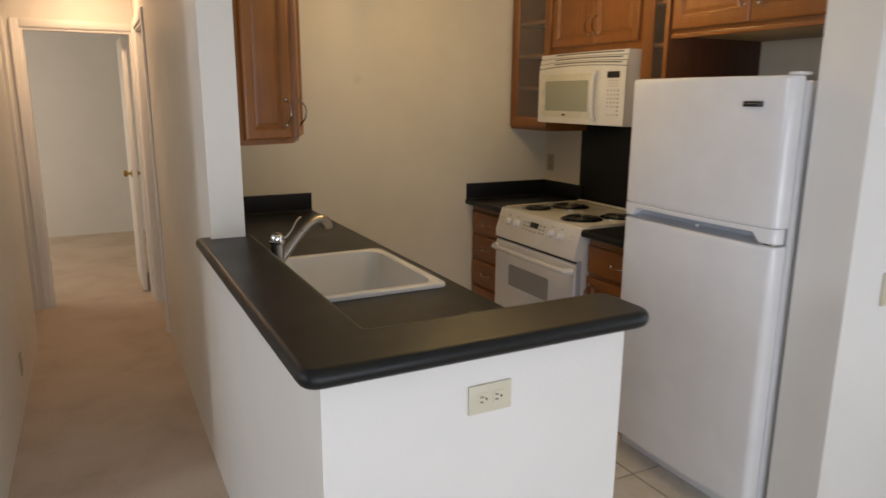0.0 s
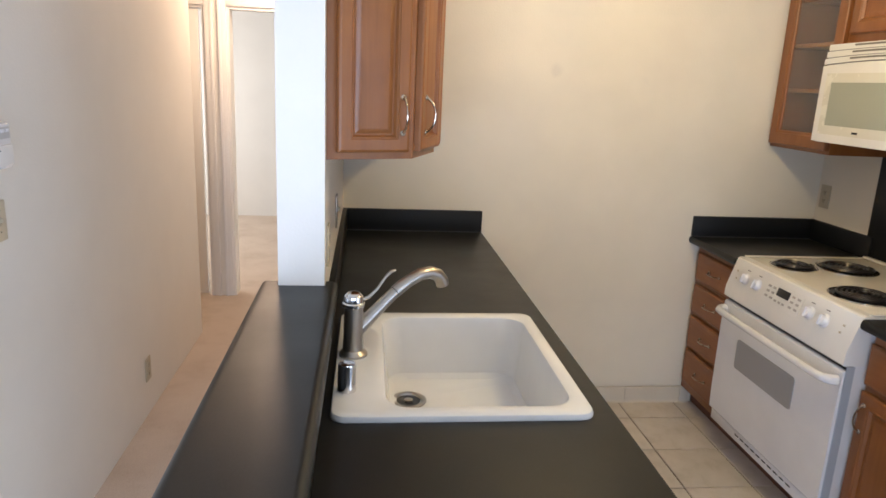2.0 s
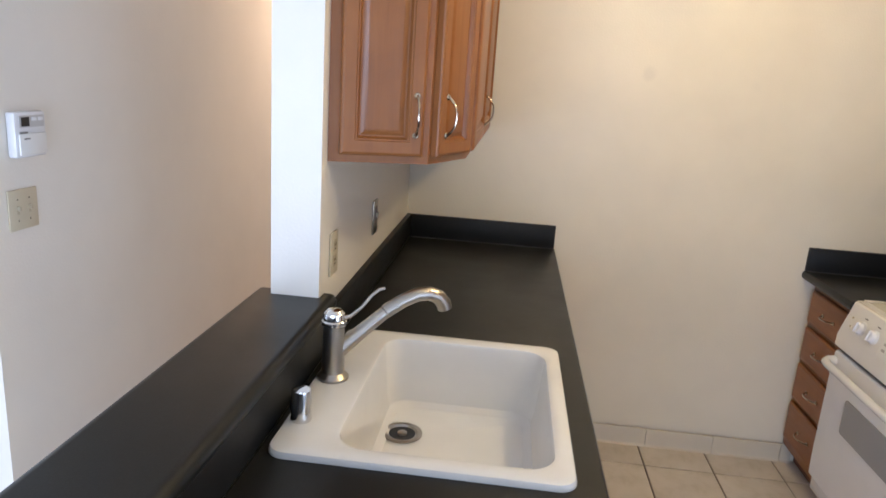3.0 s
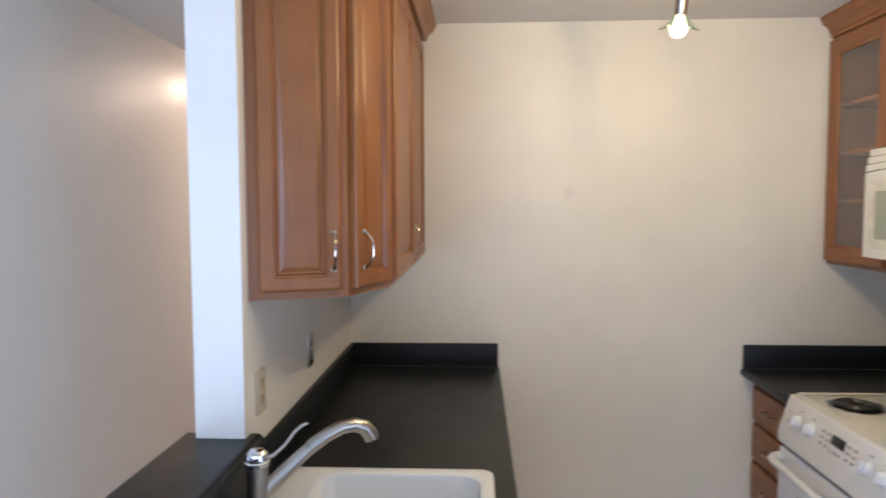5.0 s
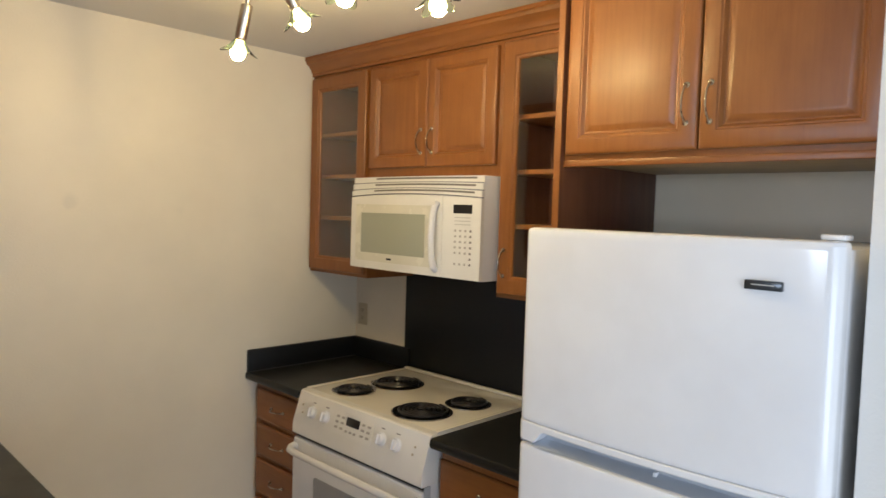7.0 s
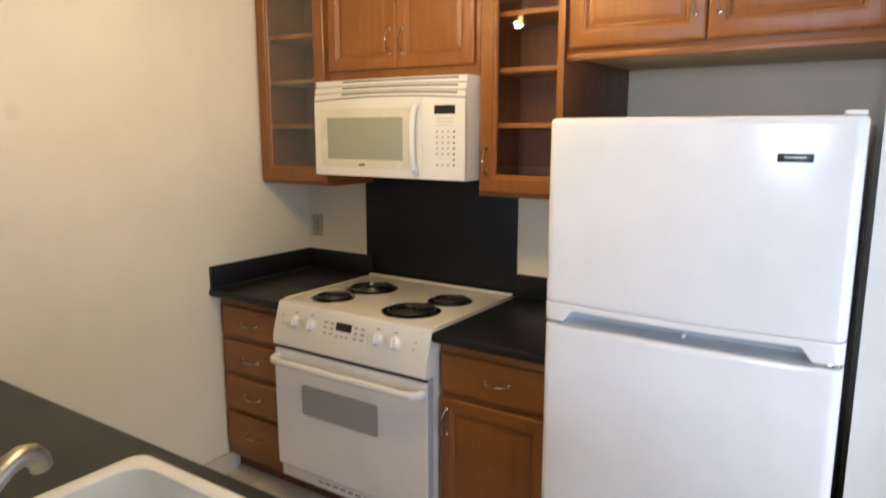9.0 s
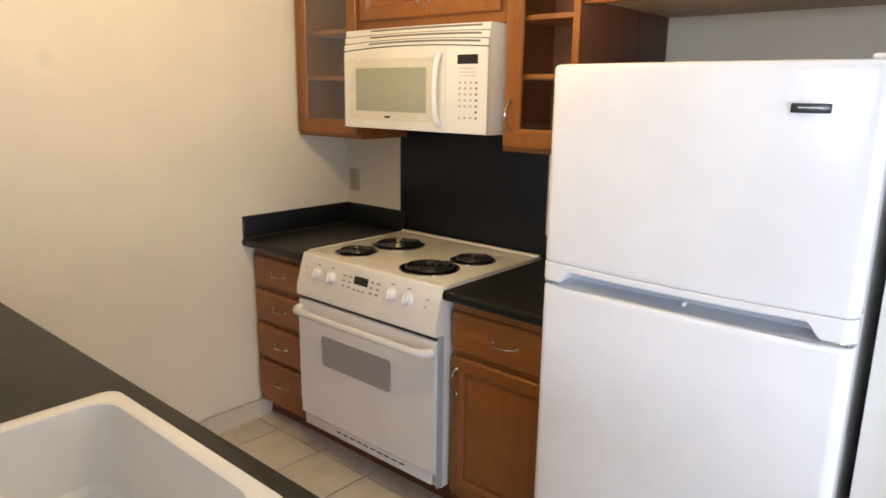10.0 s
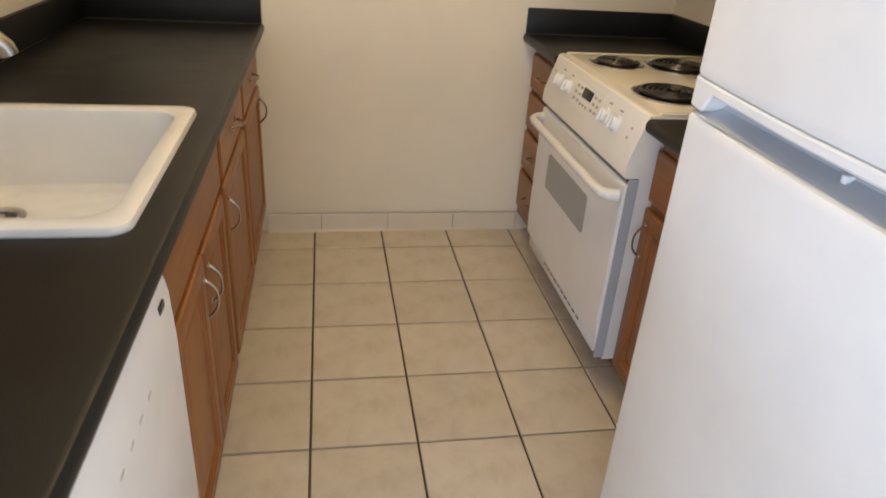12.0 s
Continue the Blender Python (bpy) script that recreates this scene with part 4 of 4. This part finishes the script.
# ---- refrigerator
def fridge():
    ob = thing("refrigerator", (1.95, 1.85, 0.011), "white top-freezer refrigerator with grey recessed grips", "refrigerator")
    y0, y1 = 1.490, 2.228
    part("case", boxes(((1.640, y0 + 0.004, 0.012), (2.36, y1 - 0.004, 1.640), 0.004)), FRIDGE_WHITE, ob)
    part("gasket", boxes(((1.626, y0 + 0.012, 0.11), (1.6395, y1 - 0.012, 1.632))), GASKET, ob, "grey door gasket")
    part("kick_grille", boxes(((1.645, y0 + 0.01, 0.0115), (1.655, y1 - 0.01, 0.09))), BLACK, ob)

    def front(y):
        """The bowed face, with rounded upright edges."""
        q = (y - y0) / (y1 - y0)
        e = 1 - min(1.0, min(q, 1 - q) * (y1 - y0) / 0.026)
        return 1.548 + 0.022 * (2 * q - 1) ** 2 + 0.026 * (1 - math.sqrt(max(0.0, 1 - e * e)))
    lip = [0.026 * (1 - math.cos(radians(90 * k / 8))) for k in range(9)]
    stations = [y0 + d for d in lip] + [y0 + 0.026 + (y1 - y0 - 0.052) * k / 20 for k in range(1, 20)] + [y1 - d for d in lip[::-1]]

    def door(z0, z1, name, label):
        """A gently bowed door, rounded at its upright edges."""
        bm = bmesh.new()
        outline = [(1.6255, y0)] + [(front(y), y) for y in stations]
        outline.append((1.6255, y1))
        rings = []
        for z, i in ((z0, 0.006), (z0 + 0.003, 0.002), (z0 + 0.008, 0), (z0 + 0.020, 0), (z1 - 0.022, 0), (z1 - 0.010, 0), (z1 - 0.003, 0.003), (z1, 0.010)):
            rings.append([(x + (i if x < 1.62 else 0), y0 + i + (y - y0) * (1 - 2 * i / (y1 - y0)), z) for x, y in outline])
        loft(bm, rings, True, True)
        return part(name, bm, FRIDGE_WHITE, ob, label)
    low = door(0.100, 1.091, "lower_door", "white lower fridge door")
    up = door(1.150, 1.656, "freezer_door", "white freezer door with dark badge")

    # lower band of the freezer door, scooped out for the fingers
    bm = bmesh.new()
    cols = []
    fine = sorted({round(v, 5) for v in stations + [1.548 + 0.035 * k / 8 for k in range(9)] + [2.172 - 0.035 * k / 8 for k in range(9)]})
    for y in fine:
        s_ = max(0.0, min(1.0, (y - 1.548) / 0.035, (2.172 - y) / 0.035))
        zb = 1.099 + 0.033 * s_ * s_ * (3 - 2 * s_)
        x = min(front(y), 1.592) - 0.0018
        cols.append([(x + 0.002, y, 1.1503), (x, y, 1.147), (x, y, zb + 0.004), (x + 0.004, y, zb), (1.610, y, zb), (1.610, y, 1.1503)])
    loft(bm, cols, True, True)
    part("door_band", bm, FRIDGE_WHITE, up, "white band with scooped finger grip")
    bm = bmesh.new()
    prism(bm, [(1.560, 1.0925), (1.566, 1.0955), (1.585, 1.1000), (1.598, 1.108), (1.605, 1.130), (1.609, 1.134), (1.609, 1.0925)], "y", 1.545, 2.175)
    part("grip_channel", bm, GREY_PLASTIC, ob, "blue grey curved finger channel")
    part("seam", boxes(((1.582, y0 + 0.004, 1.0915), (1.624, 1.544, 1.0985)), ((1.582, 2.176, 1.0915), (1.624, y1 - 0.004, 1.0985)), ((1.610, 1.544, 1.0915), (1.624, 2.176, 1.1495))), GASKET, ob, "grey gap between the doors")
    part("grip_post", boxes(((1.584, 1.8405, 1.1010), (1.600, 1.8495, 1.1120), 0.002)), FRIDGE_WHITE, ob)
    part("badge", boxes(((1.5475, 1.586, 1.5535), (1.5605, 1.658, 1.5725), 0.002)), BADGE, up, "dark badge with silver rim")
    part("badge_band", boxes(((1.5468, 1.600, 1.5630), (1.5474, 1.644, 1.5652))), NICKEL, up)
    part("hinge_cap", boxes(((1.604, y0 + 0.006, 1.6565), (1.665, y0 + 0.05, 1.668), 0.004)), FRIDGE_WHITE, ob, "white hinge cap")
    part("hinge", boxes(((1.574, y0 + 0.006, 1.0918), (1.5815, y0 + 0.055, 1.0982), 0.001)), CHROME, ob, "steel middle hinge")
    ob.location += Vector((-0.020, 0.020, 0.0))


fridge()


# ---- track light
def track_light():
    ob = thing("track_light", (1.2, 2.7, CEIL), "nickel ceiling rail with four lit glass-shaded halogen spots", "ceiling light")
    bm = bmesh.new()
    tube(bm, [(1.205, 2.25, 2.320), (1.200, 2.48, 2.322), (1.170, 2.70, 2.322), (1.165, 2.88, 2.321), (1.195, 3.05, 2.320)], 0.009, 10)
    part("rail", bm, NICKEL, ob)
    bm = bmesh.new()
    lathe(bm, [(0, 0), (0.012, 0), (0.012, 0.055), (0.055, 0.062), (0.058, 0.084), (0, 0.0845)], pose(1.175, 2.66, CEIL - 0.085), 24)
    part("canopy", bm, NICKEL, ob, "round nickel ceiling canopy")
    for knuckle, bulb in (((1.195, 3.042, 2.315), (1.192, 3.094, 2.160)), ((1.167, 2.820, 2.318), (1.236, 2.824, 2.215)), ((1.190, 2.560, 2.318), (1.176, 2.544, 2.215)), ((1.204, 2.300, 2.318), (1.300, 2.344, 2.185))):
        k, b = Vector(knuckle), Vector(bulb)
        d = (b - k).normalized()
        q = Matrix.Translation(k) @ d.to_track_quat("Z", "Y").to_matrix().to_4x4()
        L = (b - k).length
        bm = bmesh.new()
        lathe(bm, [(0, 0), (0.007, 0), (0.007, 0.02), (0.016, 0.024), (0.018, 0.03), (0.018, L - 0.040), (0.015, L - 0.034), (0, L - 0.034)], q, 20)
        head = part("spot_head", bm, NICKEL, ob, "nickel cylinder spot head")
        bm = bmesh.new()
        n = 40
        rings = []
        for s in range(5):
            f = s / 4
            ring = []
            for i in range(n):
                a = 2 * math.pi * i / n
                wob = 1 + 0.28 * f * f * math.cos(5 * a)
                r = (0.016 + 0.030 * f ** 1.3) * wob
                ring.append(q @ Vector((r * math.cos(a), r * math.sin(a), L - 0.034 + 0.034 * f + 0.006 * f * math.cos(5 * a))))
            rings.append(ring)
        back = [[p + d * 0.0025 + (p - (k + d * (p - k).dot(d))).normalized() * 0.0012 for p in ring] for ring in rings[::-1]]
        loft(bm, rings + back + [rings[0]])
        sh = part("shade", bm, SHADE_GLASS, head, "frilled pale green glass shade")
        sh.visible_shadow = False
        bm = bmesh.new()
        lathe(bm, [(0, L - 0.033), (0.010, L - 0.032), (0.013, L - 0.02), (0.021, L - 0.004), (0.023, L + 0.008), (0.018, L + 0.022), (0.008, L + 0.029), (0, L + 0.030)], q, 20)
        part("bulb", bm, BULB_GLOW, head, "lit halogen bulb")


track_light()

# hall ceiling lamp
c = thing("hall_ceiling_lamp", (-0.45, 5.28, CEIL), "lit flush ceiling lamp in the hall", "ceiling light")
bm = bmesh.new()
lathe(bm, [(0.0, 0), (0.118, 0), (0.123, 0.008), (0.123, 0.022), (0.0, 0.0222)], pose(-0.45, 5.28, CEIL - 0.023), 32)
part("base", bm, TRIM, c)
bm = bmesh.new()
lathe(bm, [(0.115, 0), (0.111, -0.008), (0.085, -0.018), (0.04, -0.024), (0, -0.025)], pose(-0.45, 5.28, CEIL - 0.0235), 32)
part("diffuser", bm, HALL_GLOW, c, "warm glowing glass bowl")

# sprinkler head above the end doorway
c = thing("sprinkler", (-0.50, 5.78, 2.33), "small brass sprinkler head on the wall above the doorway", "sprinkler")
bm = bmesh.new()
lathe(bm, [(0, 0), (0.034, 0), (0.034, 0.004), (0.012, 0.010), (0.010, 0.035), (0.024, 0.038), (0.024, 0.041), (0, 0.042)], pose(-0.50, 5.7795, 2.32, 90, 0, 0), 20)
part("head", bm, BRASS, c)


# ---- wall plates
def wall_plate(name, centre, along, out, w, h, label, category, kind, material=IVORY):
    m = frame_of(centre, along, out)
    ob = thing(name, centre, label, category, "wall plates")
    bm = bmesh.new()
    addbox(bm, (-w / 2, 0.0004, -h / 2), (w / 2, 0.006, h / 2), 0.002)
    bm.transform(m)
    part("plate", bm, material, ob)

    def bit(x, z, ww, hh, d0, d1, mt, nm, label=""):
        b2 = bmesh.new()
        addbox(b2, (x - ww / 2, d0, z - hh / 2), (x + ww / 2, d1, z + hh / 2), 0.0006 if d1 - d0 > 0.002 else 0)
        b2.transform(m)
        return part(nm, b2, mt, ob, label)
    if kind == "outlet":
        for z in (-0.020, 0.020):
            bit(0, z, 0.030, 0.028, 0.0055, 0.0075, IVORY_DARK, "socket")
            bit(-0.006, z + 0.003, 0.003, 0.009, 0.0072, 0.0079, SLOT, "slot")
            bit(0.006, z + 0.003, 0.003, 0.009, 0.0072, 0.0079, SLOT, "slot")
            bit(0, z - 0.008, 0.005, 0.005, 0.0072, 0.0079, SLOT, "slot")
    elif kind == "outlet_level":
        for x in (-0.020, 0.020):
            bit(x, 0, 0.028, 0.030, 0.0055, 0.0075, material, "socket")
            bit(x - 0.004, 0.006, 0.009, 0.003, 0.0072, 0.0079, SLOT, "slot")
            bit(x - 0.004, -0.006, 0.009, 0.003, 0.0072, 0.0079, SLOT, "slot")
            bit(x + 0.008, 0, 0.005, 0.005, 0.0072, 0.0079, SLOT, "slot")
    elif kind == "two_switches":
        for x in (-0.023, 0.023):
            bit(x, 0, 0.010, 0.024, 0.0055, 0.0068, IVORY_DARK, "surround")
            bit(x, 0.004, 0.006, 0.012, 0.0066, 0.015, IVORY_DARK, "toggle")
            bit(x, 0.030, 0.004, 0.004, 0.0058, 0.0066, SLOT, "screw")
            bit(x, -0.030, 0.004, 0.004, 0.0058, 0.0066, SLOT, "screw")
    elif kind == "dark_switch":
        bit(0, 0.002, 0.034, 0.066, 0.0055, 0.0068, PRINT, "surround", "dark recessed switch surround")
        bit(0, 0.006, 0.008, 0.016, 0.0066, 0.016, IVORY, "toggle")
    else:
        bit(0, 0, 0.010, 0.024, 0.0055, 0.0068, IVORY_DARK, "surround")
        bit(0, -0.004, 0.006, 0.012, 0.0066, 0.016, TRIM, "toggle")
    return ob


wall_plate("outlet", (0.298, 1.2848, 0.906), (1, 0, 0), (0, -1, 0), 0.114, 0.070, "ivory double outlet set sideways in the half wall", "outlet", "outlet_level", mat("ivory_outlet_plate", (0.62, 0.58, 0.44), 0.4))
wall_plate("outlet", (2.3998, 3.938, 1.140), (0, 1, 0), (-1, 0, 0), 0.070, 0.114, "almond double outlet above the corner counter", "outlet", "outlet", IVORY_DARK)
wall_plate("outlet", (0.0222, 2.718, 1.150), (0, 1, 0), (1, 0, 0), 0.070, 0.114, "ivory double outlet above the sink counter", "outlet", "outlet")
wall_plate("light_switch", (0.0222, 3.246, 1.145), (0, 1, 0), (1, 0, 0), 0.070, 0.114, "grey metal light switch plate under the wall cabinet", "light switch", "dark_switch", NICKEL)
wall_plate("light_switch", (-0.8898, 2.785, 1.176), (0, 1, 0), (1, 0, 0), 0.114, 0.114, "almond double light switch below the thermostat", "light switch", "two_switches")
wall_plate("light_switch", (1.855, 1.2998, 0.965), (1, 0, 0), (0, -1, 0), 0.070, 0.114, "ivory light switch on the wall beside the fridge", "light switch", "switch")
wall_plate("outlet", (-0.8898, 3.95, 0.225), (0, 1, 0), (1, 0, 0), 0.070, 0.114, "almond outlet low on the hall wall", "outlet", "outlet", IVORY_DARK)

c = thing("thermostat", (-0.89, 2.81, 1.32), "white programmable thermostat with small dark display", "thermostat")
part("case", boxes(((-0.8895, 2.748, 1.322), (-0.862, 2.872, 1.446), 0.007)), FRIDGE_WHITE, c)
part("cover", boxes(((-0.8625, 2.756, 1.329), (-0.855, 2.864, 1.388), 0.004)), CREAM_LIGHT, c, "hinged lower cover")
part("face_panel", boxes(((-0.8625, 2.766, 1.404), (-0.8605, 2.862, 1.436))), PALE_PRINT, c, "pale grey face panel")
part("display", boxes(((-0.8607, 2.772, 1.407), (-0.8592, 2.802, 1.432))), BLACK, c, "small dark display")
part("key", boxes(((-0.8607, 2.812, 1.421), (-0.8585, 2.832, 1.431), 0.001)), FRIDGE_WHITE, c)
part("key", boxes(((-0.8607, 2.838, 1.421), (-0.8585, 2.858, 1.431), 0.001)), FRIDGE_WHITE, c)
part("print_line", boxes(((-0.8553, 2.772, 1.372), (-0.8546, 2.796, 1.376))), PRINT, c)
part("finger_notch", boxes(((-0.8630, 2.764, 1.3885), (-0.8560, 2.790, 1.3925))), VENT_GREY, c)

# faint rubbed marks on the end wall
def smudge(material, place, size, strength):
    """A soft rubbed spot in the paint at one place on the wall."""
    tc = material.node_tree.nodes.new("ShaderNodeTexCoord")
    wob = node(material, "ShaderNodeTexNoise", Scale=22.0, Detail=3.0)
    material.node_tree.links.new(tc.outputs["Object"], wob.inputs["Vector"])
    far = material.node_tree.nodes.new("ShaderNodeVectorMath")
    far.operation = "DISTANCE"
    far.inputs[1].default_value = place
    material.node_tree.links.new(tc.outputs["Object"], far.inputs[0])
    add = material.node_tree.nodes.new("ShaderNodeMath")
    add.operation = "MULTIPLY_ADD"
    add.inputs[1].default_value, add.inputs[2].default_value = size * 1.6, -size * 0.8
    material.node_tree.links.new(wob.outputs["Fac"], add.inputs[0])
    tot = material.node_tree.nodes.new("ShaderNodeMath")
    material.node_tree.links.new(far.outputs["Value"], tot.inputs[0])
    material.node_tree.links.new(add.outputs[0], tot.inputs[1])
    mr = node(material, "ShaderNodeMapRange")
    mr.inputs["From Min"].default_value, mr.inputs["From Max"].default_value = size * 0.45, size * 1.2
    mr.inputs["To Min"].default_value, mr.inputs["To Max"].default_value = strength, 0.0
    material.node_tree.links.new(tot.outputs[0], mr.inputs["Value"])
    b = material.node_tree.nodes["Principled BSDF"].inputs["Base Color"]
    old = b.links[0].from_socket
    to(material, mix(material, old, (0.42, 0.40, 0.36), mr.outputs["Result"], "MIX"), "Base Color")


smudge(WALL_BULB_LIT, (1.0, 4.0, 1.685), 0.030, 0.17)
smudge(WALL_BULB_LIT, (0.53, 4.0, 1.60), 0.05, 0.04)
smudge(WALL_BULB_LIT, (1.43, 4.0, 1.66), 0.02, 0.06)

# ---- kitchen floor tiles, cove base
GX, GY, P = 0.866, 3.810, 0.302
X0, X1, Y0, Y1 = 0.36, 2.40, 1.20, 3.9885
floor_base = structure("kitchen_floor", boxes(((0.36, Y0, 0.0004), (X1, 3.999, 0.004))), GROUT, "beige square ceramic floor tiles with dark grout", "tiled floor")
shared = {}


def tile(parent, x0, x1, y0, y1):
    key = (round(x1 - x0, 3), round(y1 - y0, 3))
    if key not in shared:
        bm = bmesh.new()
        w, h = key
        rings = [[(a * (w / 2 - i), b * (h / 2 - i), z) for a, b in ((-1, -1), (1, -1), (1, 1), (-1, 1))] for z, i in ((0.0, 0.0), (0.0055, 0.0), (0.007, 0.002))]
        loft(bm, rings, False, True)
        shared[key] = mesh_from(bm, "tile", TILE)
    ob = new("tile", shared[key])
    ob.parent = parent
    ob.location = ((x0 + x1) / 2, (y0 + y1) / 2, 0.0041)
    ob.rotation_euler = (random.uniform(-0.0012, 0.0012), random.uniform(-0.0012, 0.0012), 0)


G = 0.0035
xs = [X0] + [GX + P * k for k in range(-1, 6) if X0 + 0.02 < GX + P * k < X1 - 0.02] + [X1]
ys = [Y0] + [GY - P * k for k in range(9, -1, -1) if Y0 + 0.02 < GY - P * k < Y1 - 0.02] + [Y1]
for xa, xb in zip(xs, xs[1:]):
    for ya, yb in zip(ys, ys[1:]):
        tile(floor_base, xa + G, xb - G, ya + G, yb - G)
base = structure("baseboard", boxes(((0.664, 3.9905, 0.0045), (1.852, 3.9985, 0.092))), GROUT, "beige tile cove base along the end wall", "baseboard")
edges = [0.662] + [GX + 0.03 + P * k for k in range(4)] + [1.852]
for xa, xb in zip(edges, edges[1:]):
    bm = bmesh.new()
    prism(bm, [(3.9903, 0.0045), (3.972, 0.0115), (3.979, 0.018), (3.983, 0.034), (3.983, 0.086), (3.986, 0.0945), (3.9903, 0.096)], "x", xa + 0.001, xb - 0.001)
    part("tile", bm, TILE_BASE, base)
